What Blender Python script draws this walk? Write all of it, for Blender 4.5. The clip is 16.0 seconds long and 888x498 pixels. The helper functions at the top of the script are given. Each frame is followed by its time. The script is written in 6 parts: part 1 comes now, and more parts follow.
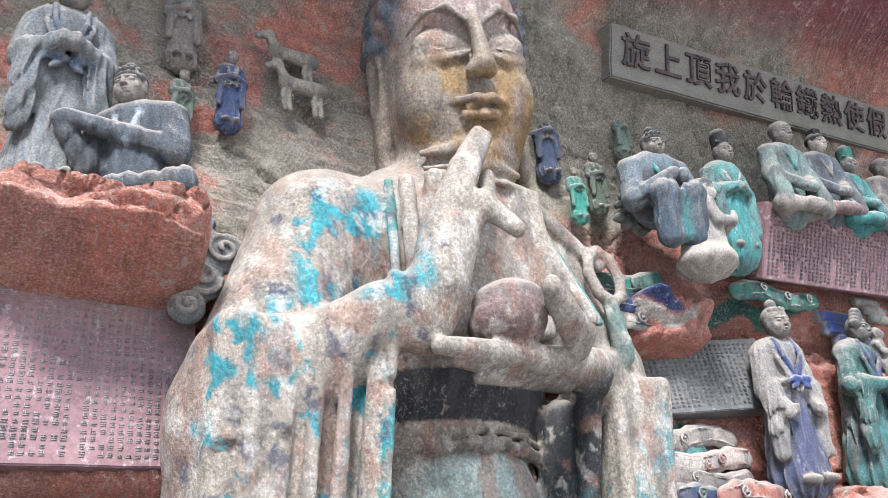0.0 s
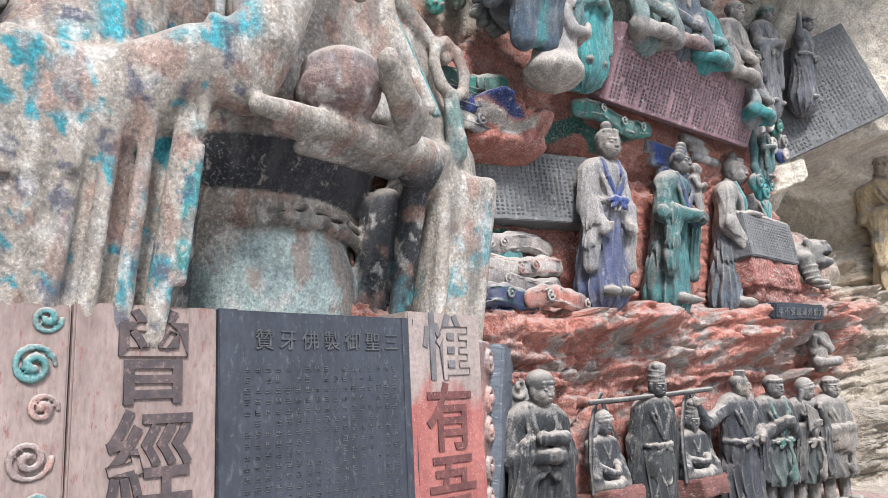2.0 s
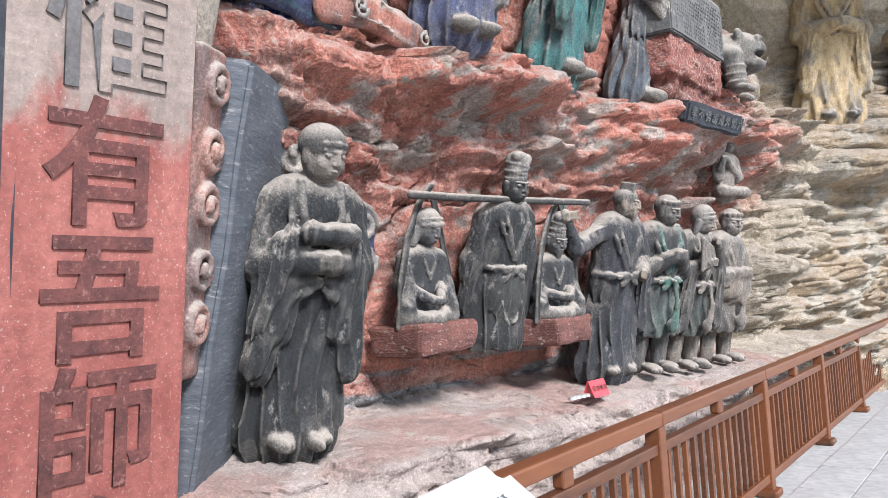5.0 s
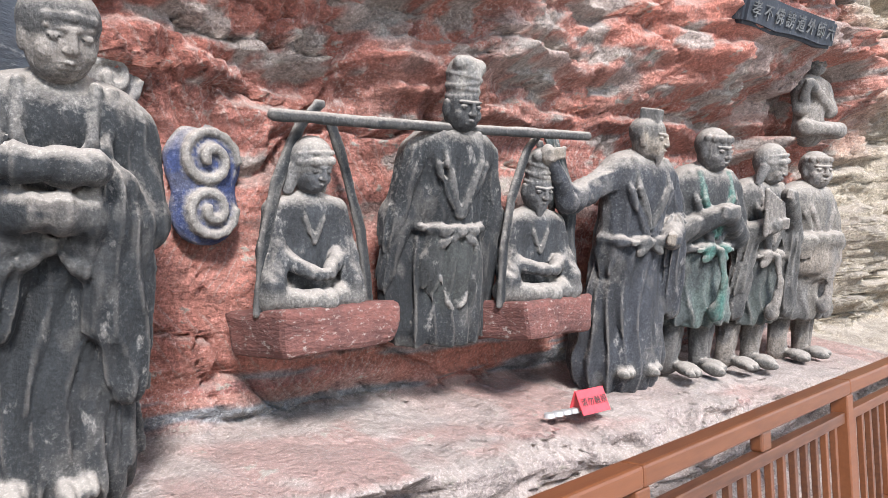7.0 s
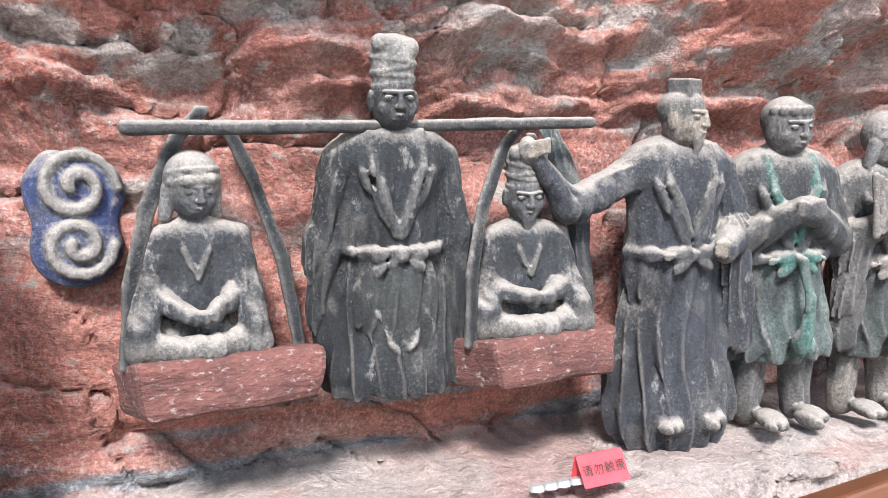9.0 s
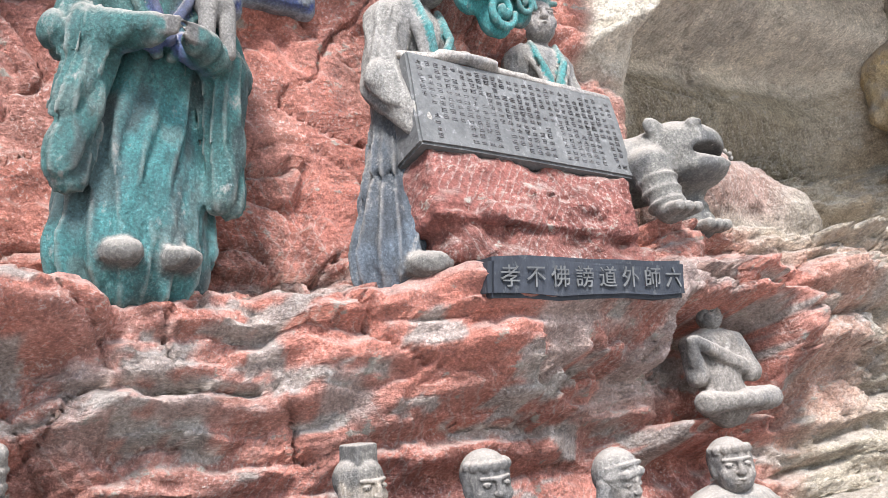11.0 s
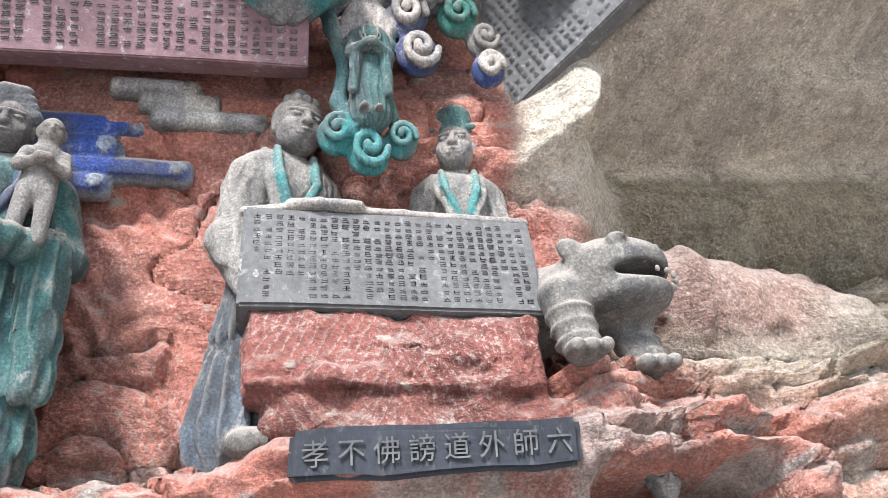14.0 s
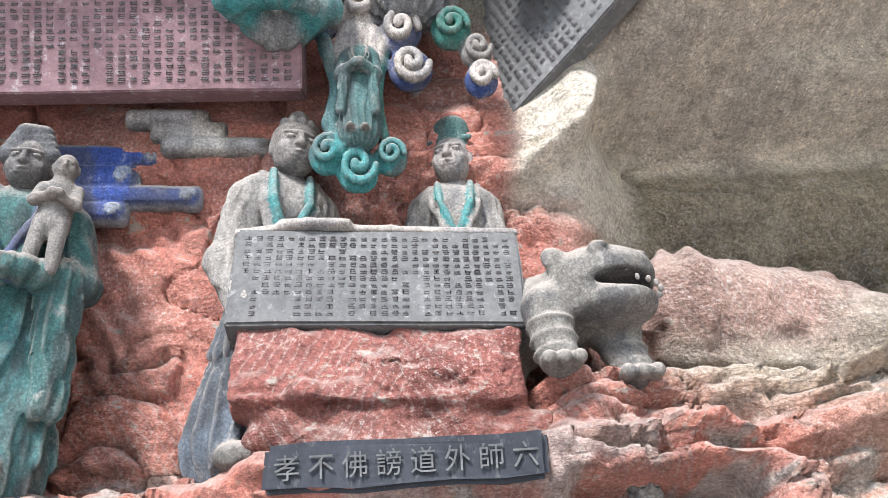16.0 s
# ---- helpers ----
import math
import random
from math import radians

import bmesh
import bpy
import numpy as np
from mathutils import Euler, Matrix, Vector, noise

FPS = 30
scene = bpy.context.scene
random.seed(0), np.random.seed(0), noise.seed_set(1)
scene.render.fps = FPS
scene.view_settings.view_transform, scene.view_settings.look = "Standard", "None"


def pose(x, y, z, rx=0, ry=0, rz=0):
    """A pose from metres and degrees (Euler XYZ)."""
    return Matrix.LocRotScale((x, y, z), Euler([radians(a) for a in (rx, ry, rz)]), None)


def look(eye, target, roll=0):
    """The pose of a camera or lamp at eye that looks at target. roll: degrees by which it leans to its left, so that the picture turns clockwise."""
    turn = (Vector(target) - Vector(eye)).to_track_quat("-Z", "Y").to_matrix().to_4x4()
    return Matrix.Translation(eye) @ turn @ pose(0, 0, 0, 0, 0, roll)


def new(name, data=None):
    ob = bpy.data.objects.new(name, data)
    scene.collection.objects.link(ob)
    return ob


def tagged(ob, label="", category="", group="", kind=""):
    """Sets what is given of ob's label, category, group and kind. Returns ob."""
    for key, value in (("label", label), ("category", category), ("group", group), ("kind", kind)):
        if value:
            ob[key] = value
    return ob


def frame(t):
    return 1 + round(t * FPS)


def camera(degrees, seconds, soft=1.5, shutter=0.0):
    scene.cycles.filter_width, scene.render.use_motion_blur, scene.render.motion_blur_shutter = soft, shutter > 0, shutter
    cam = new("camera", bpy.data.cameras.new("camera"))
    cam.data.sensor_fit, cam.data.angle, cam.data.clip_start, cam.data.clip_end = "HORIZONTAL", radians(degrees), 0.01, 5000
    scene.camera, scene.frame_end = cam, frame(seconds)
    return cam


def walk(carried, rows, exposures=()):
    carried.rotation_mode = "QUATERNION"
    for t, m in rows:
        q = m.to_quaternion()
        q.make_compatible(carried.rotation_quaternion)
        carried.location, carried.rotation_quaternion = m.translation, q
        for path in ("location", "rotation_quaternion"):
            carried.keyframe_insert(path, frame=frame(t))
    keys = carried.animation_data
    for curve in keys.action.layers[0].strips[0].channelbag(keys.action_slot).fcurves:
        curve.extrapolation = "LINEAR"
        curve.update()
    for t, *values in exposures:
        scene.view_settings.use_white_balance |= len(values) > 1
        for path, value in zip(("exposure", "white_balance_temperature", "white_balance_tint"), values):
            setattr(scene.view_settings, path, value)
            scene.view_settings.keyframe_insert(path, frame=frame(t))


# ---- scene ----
cam = camera(60.4, 16.0, 0.75)
METRES, EYE, TILT, LEAN, TURN = 9.8, 1.95, 32.3, 9.8, -30.0
ROWS = [
    (0.0, 0.0, 0.0, 0.0, -0.0, 0.0, 0.0),
    (0.5, 0.0016, -0.0026, 0.0019, -1.65, -1.26, -0.91),
    (1.0, 0.0064, -0.0033, -0.0009, -4.16, -3.96, -2.71),
    (1.5, 0.0122, 0.0008, -0.0096, -7.0, -8.2, -5.27),
    (2.0, 0.0212, 0.0171, -0.0277, -9.9, -12.76, -8.11),
    (2.5, 0.0345, 0.0548, -0.054, -12.94, -17.17, -11.05),
    (3.0, 0.0584, 0.0815, -0.0772, -14.95, -19.64, -13.41),
    (3.5, 0.0822, 0.115, -0.0897, -15.89, -20.72, -15.09),
    (4.0, 0.0979, 0.1488, -0.1098, -16.31, -21.46, -15.99),
    (4.5, 0.1204, 0.1797, -0.1291, -16.26, -22.47, -16.47),
    (5.0, 0.1596, 0.2157, -0.1431, -15.98, -23.59, -16.5),
    (7.5, 0.3294, 0.3472, -0.1914, -5.3, -29.44, -11.91),
    (8.0, 0.3582, 0.3634, -0.1952, -1.7, -30.06, -9.45),
    (8.5, 0.3846, 0.3744, -0.1966, 1.18, -30.01, -6.79),
    (9.0, 0.4099, 0.3893, -0.1998, 3.06, -29.14, -4.34),
    (9.5, 0.4367, 0.402, -0.2005, 1.7, -25.87, -3.82),
    (10.0, 0.4707, 0.4115, -0.1875, -0.98, -19.37, -3.0),
    (12.5, 0.6097, 0.4651, -0.1713, 7.76, 1.64, 3.05),
    (13.0, 0.634, 0.4836, -0.1732, 11.26, 2.65, 4.43),
    (13.5, 0.6657, 0.4925, -0.1738, 14.44, 2.86, 5.6),
    (14.0, 0.6932, 0.5014, -0.173, 17.41, 2.86, 6.42),
    (14.5, 0.7093, 0.5131, -0.174, 20.64, 2.99, 7.05),
    (15.0, 0.725, 0.5169, -0.1732, 23.07, 2.97, 7.41),
    (15.5, 0.7393, 0.515, -0.1701, 24.53, 2.93, 7.74),
    (16.0, 0.7451, 0.5143, -0.1689, 25.07, 3.01, 8.16),
]
walk(cam, [(t, pose(0, 0, EYE, TILT, LEAN, TURN) @ pose(METRES * x, METRES * y, METRES * z, 90 + pitch, roll, yaw)) for t, x, y, z, yaw, pitch, roll in ROWS],
     [(0.0, 1.82, 6200, 11), (2.5, 1.58, 6200, 11), (5.0, 1.56, 6250, 11), (8.0, 1.85, 6200, 11), (10.0, 1.92, 6200, 11), (12.5, 1.93, 6250, 11), (16.0, 1.92, 6250, 11)])

# ---- world and sun: bright overcast daylight from the open side of the gorge ----
world = bpy.data.worlds.new("sky")
world.use_nodes = True
scene.world = world
wn = world.node_tree.nodes
sky = wn.new("ShaderNodeTexSky")
sky.sky_type, sky.sun_disc = "NISHITA", False
sky.sun_elevation, sky.sun_rotation = radians(52), radians(160)
sky.air_density, sky.dust_density = 1.0, 1.5
wn["Background"].inputs["Strength"].default_value = 0.115
world.node_tree.links.new(sky.outputs["Color"], wn["Background"].inputs["Color"])
sun = new("sun", bpy.data.lights.new("sun", "SUN"))
sun.data.energy, sun.data.angle, sun.data.color = 2.3, radians(12), (1.0, 0.99, 0.985)
sun.matrix_world = look((-3, -12, 15), (6, 4, 2))

# ---- materials ----
def nodes_of(name):
    m = bpy.data.materials.new(name)
    m.use_nodes = True
    nt = m.node_tree
    return m, nt, nt.nodes["Principled BSDF"]


def noise_node(nt, scale, detail=6.0, rough=0.6, coord=None, stretch=(1, 1, 1)):
    n = nt.nodes.new("ShaderNodeTexNoise")
    n.inputs["Scale"].default_value, n.inputs["Detail"].default_value, n.inputs["Roughness"].default_value = scale, detail, rough
    if coord is None:
        tc = nt.nodes.new("ShaderNodeTexCoord")
        coord = tc.outputs["Object"]
    mp = nt.nodes.new("ShaderNodeMapping")
    mp.inputs["Scale"].default_value = stretch
    nt.links.new(coord, mp.inputs["Vector"])
    nt.links.new(mp.outputs["Vector"], n.inputs["Vector"])
    return n.outputs["Fac"]


def ramp(nt, fac, a, b, ca=(0, 0, 0, 1), cb=(1, 1, 1, 1)):
    r = nt.nodes.new("ShaderNodeValToRGB")
    r.color_ramp.elements[0].position, r.color_ramp.elements[1].position = a, b
    r.color_ramp.elements[0].color, r.color_ramp.elements[1].color = ca, cb
    nt.links.new(fac, r.inputs["Fac"])
    return r.outputs["Color"]


def mix(nt, fac, a, b, mode="MIX"):
    n = nt.nodes.new("ShaderNodeMix")
    n.data_type, n.blend_type = "RGBA", mode
    for sock, v in ((n.inputs[0], fac), (n.inputs[6], a), (n.inputs[7], b)):
        if hasattr(v, "node"):
            nt.links.new(v, sock)
        elif isinstance(v, (int, float)):
            sock.default_value = v
        else:
            sock.default_value = (*v[:3], 1)
    return n.outputs[2]


def bump(nt, bsdf, fac, strength, dist):
    b = nt.nodes.new("ShaderNodeBump")
    b.inputs["Strength"].default_value, b.inputs["Distance"].default_value = strength, dist
    nt.links.new(fac, b.inputs["Height"])
    nt.links.new(b.outputs["Normal"], bsdf.inputs["Normal"])


def painted_stone(name, grain=9.0, wear=(0.56, 0.66), stone=(0.40, 0.35, 0.29), dust=0.35, strata=(1, 1, 2.5), relief=0.012, attr="paint", flakes=0.6, soot=0.45, contrast=0.35, specks=0.4, worn=0.0, chisel=0.0, dustcol=(0.40, 0.34, 0.275)):
    """Weathered sandstone under flaking pigment; the pigment comes from the mesh's paint attribute."""
    m, nt, b = nodes_of(name)
    at = nt.nodes.new("ShaderNodeAttribute")
    at.attribute_name = attr
    big = noise_node(nt, grain * 0.22, 5, 0.6, None, strata)
    mid = noise_node(nt, grain, 8, 0.68, None, strata)
    fine = noise_node(nt, grain * 7, 4, 0.7)
    # pigment varies in strength
    tone = mix(nt, 1.0, at.outputs["Color"], ramp(nt, mid, 0.25, 0.75, (contrast, contrast, contrast, 1), (1.5, 1.5, 1.5, 1)), "MULTIPLY")
    tone = mix(nt, 0.65, tone, ramp(nt, fine, 0.34, 0.66, (0.35, 0.35, 0.35, 1), (1.45, 1.45, 1.45, 1)), "MULTIPLY")
    bare = mix(nt, ramp(nt, big, 0.3, 0.7), [c * 0.75 for c in stone], [min(1, c * 1.35) for c in stone])
    col = mix(nt, ramp(nt, mid, *wear), tone, bare)
    bare = mix(nt, 0.6, bare, ramp(nt, fine, 0.35, 0.65, (0.45, 0.45, 0.45, 1), (1.3, 1.3, 1.3, 1)), "MULTIPLY")
    # pale flakes and lime
    flake = nt.nodes.new("ShaderNodeMath")
    flake.operation = "MULTIPLY"
    nt.links.new(ramp(nt, fine, 0.56, 0.62), flake.inputs[0])
    nt.links.new(ramp(nt, big, 0.45, 0.62), flake.inputs[1])
    fm = nt.nodes.new("ShaderNodeMath")
    fm.operation, fm.inputs[1].default_value = "MULTIPLY", flakes
    nt.links.new(flake.outputs[0], fm.inputs[0])
    col = mix(nt, fm.outputs[0], col, (0.60, 0.56, 0.50))
    # dark soot in streaks
    streak = noise_node(nt, 2.2, 6, 0.65, None, (3.0, 1.0, 0.5))
    sm = nt.nodes.new("ShaderNodeMath")
    sm.operation, sm.inputs[1].default_value = "MULTIPLY", soot
    nt.links.new(ramp(nt, streak, 0.50, 0.64), sm.inputs[0])
    col = mix(nt, sm.outputs[0], col, (0.09, 0.085, 0.08))
    # dust that has settled on upward faces
    ge = nt.nodes.new("ShaderNodeNewGeometry")
    sep = nt.nodes.new("ShaderNodeSeparateXYZ")
    nt.links.new(ge.outputs["Normal"], sep.inputs[0])
    up = nt.nodes.new("ShaderNodeMath")
    up.operation, up.inputs[1].default_value = "MULTIPLY", dust
    settled = nt.nodes.new("ShaderNodeMath")
    settled.operation, settled.inputs[1].default_value = "MULTIPLY_ADD", 0.55
    nt.links.new(fine, settled.inputs[0])
    nt.links.new(sep.outputs["Z"], settled.inputs[2])
    nt.links.new(ramp(nt, settled.outputs[0], 0.36, 0.95), up.inputs[0])
    col = mix(nt, up.outputs[0], col, dustcol)
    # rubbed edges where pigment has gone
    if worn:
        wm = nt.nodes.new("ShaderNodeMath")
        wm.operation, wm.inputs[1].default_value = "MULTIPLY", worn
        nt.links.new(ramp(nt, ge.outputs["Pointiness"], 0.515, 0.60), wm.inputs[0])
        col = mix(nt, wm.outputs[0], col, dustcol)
    marks = []
    if chisel:
        # slanting tool marks in patches; lips paled so their relief shows in colour
        tc = nt.nodes.new("ShaderNodeTexCoord")
        for turn, seed_shift, period in ((38, 0.0, 6.0), (-28, 7.3, 7.5)):
            mp = nt.nodes.new("ShaderNodeMapping")
            mp.inputs["Rotation"].default_value = (0, radians(turn), 0)
            mp.inputs["Location"].default_value = (seed_shift, 0, 0)
            wv = nt.nodes.new("ShaderNodeTexWave")
            wv.wave_profile, wv.bands_direction = "SAW", "X"
            wv.inputs["Scale"].default_value, wv.inputs["Distortion"].default_value = period, 3.0
            wv.inputs["Detail"].default_value, wv.inputs["Detail Scale"].default_value = 3.0, 1.6
            nt.links.new(tc.outputs["Object"], mp.inputs["Vector"])
            nt.links.new(mp.outputs["Vector"], wv.inputs["Vector"])
            where = noise_node(nt, 1.3 + 0.4 * seed_shift / 7.3, 3, 0.5, mp.outputs["Vector"])
            on = nt.nodes.new("ShaderNodeMath")
            on.operation = "MULTIPLY"
            nt.links.new(ramp(nt, where, 0.48, 0.56, (0, 0, 0, 1), (chisel, chisel, chisel, 1)), on.inputs[0])
            nt.links.new(wv.outputs["Fac"], on.inputs[1])
            marks.append(on.outputs[0])
            lip = nt.nodes.new("ShaderNodeMath")
            lip.operation = "MULTIPLY"
            nt.links.new(ramp(nt, on.outputs[0], 0.60, 0.88), lip.inputs[0])
            nt.links.new(ramp(nt, fine, 0.40, 0.62, (0, 0, 0, 1), (0.7, 0.7, 0.7, 1)), lip.inputs[1])
            col = mix(nt, lip.outputs[0], col, dustcol)
    # pale lichen specks and dark pits
    tiny = noise_node(nt, 95.0, 3, 0.75)
    patch = noise_node(nt, 3.1, 4, 0.6)
    sp = nt.nodes.new("ShaderNodeMath")
    sp.operation = "MULTIPLY"
    nt.links.new(ramp(nt, tiny, 0.57, 0.64), sp.inputs[0])
    nt.links.new(ramp(nt, patch, 0.46, 0.64, (0, 0, 0, 1), (specks, specks, specks, 1)), sp.inputs[1])
    col = mix(nt, sp.outputs[0], col, (0.56, 0.53, 0.48))
    pit = nt.nodes.new("ShaderNodeMath")
    pit.operation, pit.inputs[1].default_value = "MULTIPLY", 0.35
    nt.links.new(ramp(nt, tiny, 0.43, 0.36), pit.inputs[0])
    col = mix(nt, pit.outputs[0], col, mix(nt, 1.0, col, (0.3, 0.28, 0.27), "MULTIPLY"))
    nt.links.new(col, b.inputs["Base Color"])
    b.inputs["Roughness"].default_value = 0.85
    add = nt.nodes.new("ShaderNodeMath")
    add.operation = "MULTIPLY_ADD"
    nt.links.new(fine, add.inputs[0])
    add.inputs[1].default_value = 0.35
    nt.links.new(mid, add.inputs[2])
    height = add.outputs[0]
    if chisel:
        for on in marks:
            sm2 = nt.nodes.new("ShaderNodeMath")
            sm2.operation = "ADD"
            nt.links.new(height, sm2.inputs[0])
            nt.links.new(on, sm2.inputs[1])
            height = sm2.outputs[0]
        bed = noise_node(nt, 2.6, 9, 0.68, None, (1.0, 1.0, 3.0))
        crack = nt.nodes.new("ShaderNodeMath")
        crack.operation, crack.inputs[1].default_value = "MULTIPLY_ADD", 0.8
        nt.links.new(bed, crack.inputs[0])
        nt.links.new(height, crack.inputs[2])
        height = crack.outputs[0]
    bump(nt, b, height, 1.0, relief * 2.3)
    return m


def stone_plain(name, c1, c2, scale=6.0, rough=0.8, stretch=(1, 1, 1), relief=0.004, spots=None):
    m, nt, b = nodes_of(name)
    n1 = noise_node(nt, scale, 8, 0.65, None, stretch)
    n2 = noise_node(nt, scale * 8, 4, 0.6, None, stretch)
    col = mix(nt, ramp(nt, n1, 0.3, 0.7), c1, c2)
    if spots:
        sp = noise_node(nt, scale * 5, 6, 0.75, None, stretch)
        col = mix(nt, ramp(nt, sp, 0.56, 0.64), col, spots)
    col = mix(nt, 0.35, col, ramp(nt, n2, 0.3, 0.7, (0.3, 0.3, 0.3, 1), (1, 1, 1, 1)), "MULTIPLY")
    nt.links.new(col, b.inputs["Base Color"])
    b.inputs["Roughness"].default_value = rough
    bump(nt, b, n2, 0.85, relief)
    return m


ROCK = painted_stone("painted_cliff_rock", 8.0, (0.60, 0.66), (0.44, 0.38, 0.31), 0.45, (1, 1, 1.6), 0.020, soot=0.14, contrast=0.62, specks=0.5, chisel=0.9, dustcol=(0.50, 0.43, 0.37))
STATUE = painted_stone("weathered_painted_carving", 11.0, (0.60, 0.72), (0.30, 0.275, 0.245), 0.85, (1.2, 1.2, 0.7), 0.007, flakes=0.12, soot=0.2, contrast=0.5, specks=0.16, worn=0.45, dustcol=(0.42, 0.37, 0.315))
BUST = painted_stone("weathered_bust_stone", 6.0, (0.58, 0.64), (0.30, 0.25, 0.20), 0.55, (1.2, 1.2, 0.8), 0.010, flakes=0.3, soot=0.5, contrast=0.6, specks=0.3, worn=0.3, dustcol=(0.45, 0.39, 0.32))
BLACK_SLATE = stone_plain("black_inscribed_stone", (0.012, 0.014, 0.019), (0.036, 0.040, 0.050), 2.4, 0.75, (2.2, 2.2, 1.0), 0.004, (0.066, 0.067, 0.07))
GREY_SLATE = stone_plain("grey_inscribed_stone", (0.085, 0.083, 0.080), (0.165, 0.16, 0.15), 4.0, 0.85, (1, 1, 1), 0.006, (0.25, 0.24, 0.23))
PINK_SLATE = stone_plain("plum_inscribed_stone", (0.17, 0.09, 0.095), (0.30, 0.18, 0.185), 3.0, 0.8, (1, 1, 1), 0.006, (0.40, 0.33, 0.325))
TAN_SLATE = stone_plain("pale_painted_stone", (0.17, 0.12, 0.10), (0.29, 0.215, 0.18), 2.2, 0.8, (2.5, 2.5, 0.8), 0.008, (0.20, 0.085, 0.07))
BLUE_SLATE = stone_plain("blue_grey_side_stone", (0.060, 0.070, 0.085), (0.13, 0.14, 0.155), 3.0, 0.75, (0.6, 0.6, 2.5), 0.006, (0.25, 0.25, 0.25))
INK_DARK = stone_plain("dark_carved_strokes", (0.025, 0.022, 0.022), (0.09, 0.06, 0.055), 6, 0.8, (1, 1, 1), 0.004, (0.17, 0.11, 0.095))
INK_RED = stone_plain("dark_red_carved_strokes", (0.05, 0.017, 0.016), (0.17, 0.055, 0.045), 7, 0.85, (1, 1, 1), 0.006, (0.24, 0.11, 0.09))
INK_WORN = stone_plain("worn_grey_strokes", (0.05, 0.05, 0.05), (0.20, 0.197, 0.187), 5, 0.85)
INK_DIM = stone_plain("dim_grey_strokes", (0.03, 0.031, 0.033), (0.095, 0.095, 0.093), 5, 0.85)
INK_FAINT = stone_plain("faint_dark_strokes", (0.075, 0.07, 0.067), (0.165, 0.15, 0.145), 7, 0.8)
INK_PALE = stone_plain("pale_carved_strokes", (0.12, 0.12, 0.115), (0.34, 0.33, 0.31), 9, 0.8)
MARBLE = stone_plain("pale_dusty_marble", (0.33, 0.315, 0.295), (0.45, 0.435, 0.41), 2.0, 0.6)
PAVING = stone_plain("grey_paving_stone", (0.36, 0.355, 0.345), (0.47, 0.46, 0.445), 1.5, 0.8)
RED_PLASTIC = stone_plain("red_sign_plastic", (0.62, 0.05, 0.06), (0.70, 0.07, 0.08), 3, 0.4, (1, 1, 1), 0.0005)
WHITE_PAINT = stone_plain("white_enamel", (0.42, 0.45, 0.44), (0.50, 0.52, 0.51), 3, 0.35, (1, 1, 1), 0.0005)


def wood():
    m, nt, b = nodes_of("varnished_reddish_wood")
    g = noise_node(nt, 5.0, 8, 0.6, None, (1.0, 8.0, 8.0))
    oi = nt.nodes.new("ShaderNodeObjectInfo")
    col = mix(nt, ramp(nt, g, 0.3, 0.7), (0.05, 0.018, 0.009), (0.12, 0.045, 0.019))
    col = mix(nt, oi.outputs["Random"], col, mix(nt, 0.45, col, (0.24, 0.075, 0.022)))
    nt.links.new(col, b.inputs["Base Color"])
    b.inputs["Roughness"].default_value = 0.42
    bump(nt, b, g, 0.3, 0.002)
    return m


WOOD = wood()


def red_panel():
    """Red paint on pale stone, flaked off towards the head of the panel and in runs."""
    m, nt, b = nodes_of("worn_red_panel_paint")
    tc = nt.nodes.new("ShaderNodeTexCoord")
    sep = nt.nodes.new("ShaderNodeSeparateXYZ")
    nt.links.new(tc.outputs["Object"], sep.inputs[0])
    edge = noise_node(nt, 2.6, 8, 0.65, None, (1.6, 1, 0.8))
    add = nt.nodes.new("ShaderNodeMath")
    add.operation, add.inputs[1].default_value = "MULTIPLY_ADD", 0.9
    nt.links.new(edge, add.inputs[0])
    nt.links.new(sep.outputs["Z"], add.inputs[2])
    n1 = noise_node(nt, 2.2, 8, 0.65, None, (1.5, 1.5, 0.7))
    n2 = noise_node(nt, 24.0, 5, 0.7)
    n3 = noise_node(nt, 80.0, 3, 0.75)
    red = mix(nt, ramp(nt, n1, 0.32, 0.68), (0.19, 0.045, 0.035), (0.34, 0.12, 0.095))
    pale = mix(nt, ramp(nt, n1, 0.3, 0.7), (0.20, 0.155, 0.13), (0.33, 0.26, 0.22))
    lo = nt.nodes.new("ShaderNodeMapRange")
    lo.inputs["From Min"].default_value, lo.inputs["From Max"].default_value = 2.42, 2.56
    nt.links.new(add.outputs[0], lo.inputs["Value"])
    col = mix(nt, lo.outputs["Result"], red, pale)
    col = mix(nt, ramp(nt, n3, 0.60, 0.66, (0, 0, 0, 1), (0.55, 0.55, 0.55, 1)), col, (0.48, 0.40, 0.36))
    col = mix(nt, 0.5, col, ramp(nt, n2, 0.3, 0.7, (0.35, 0.35, 0.35, 1), (1.25, 1.25, 1.25, 1)), "MULTIPLY")
    nt.links.new(col, b.inputs["Base Color"])
    b.inputs["Roughness"].default_value = 0.8
    bump(nt, b, n2, 0.9, 0.008)
    return m


RED_PANEL = red_panel()

# ---- building tools ----
def hash3(i, j, k, seed):
    n = (i * 374761393 + j * 668265263 + k * 2147483647 + seed * 144665) & 0xFFFFFFFF
    n = ((n ^ (n >> 13)) * 1274126177) & 0xFFFFFFFF
    n = n ^ (n >> 16)
    return (n & 0xFFFF) / 65535.0


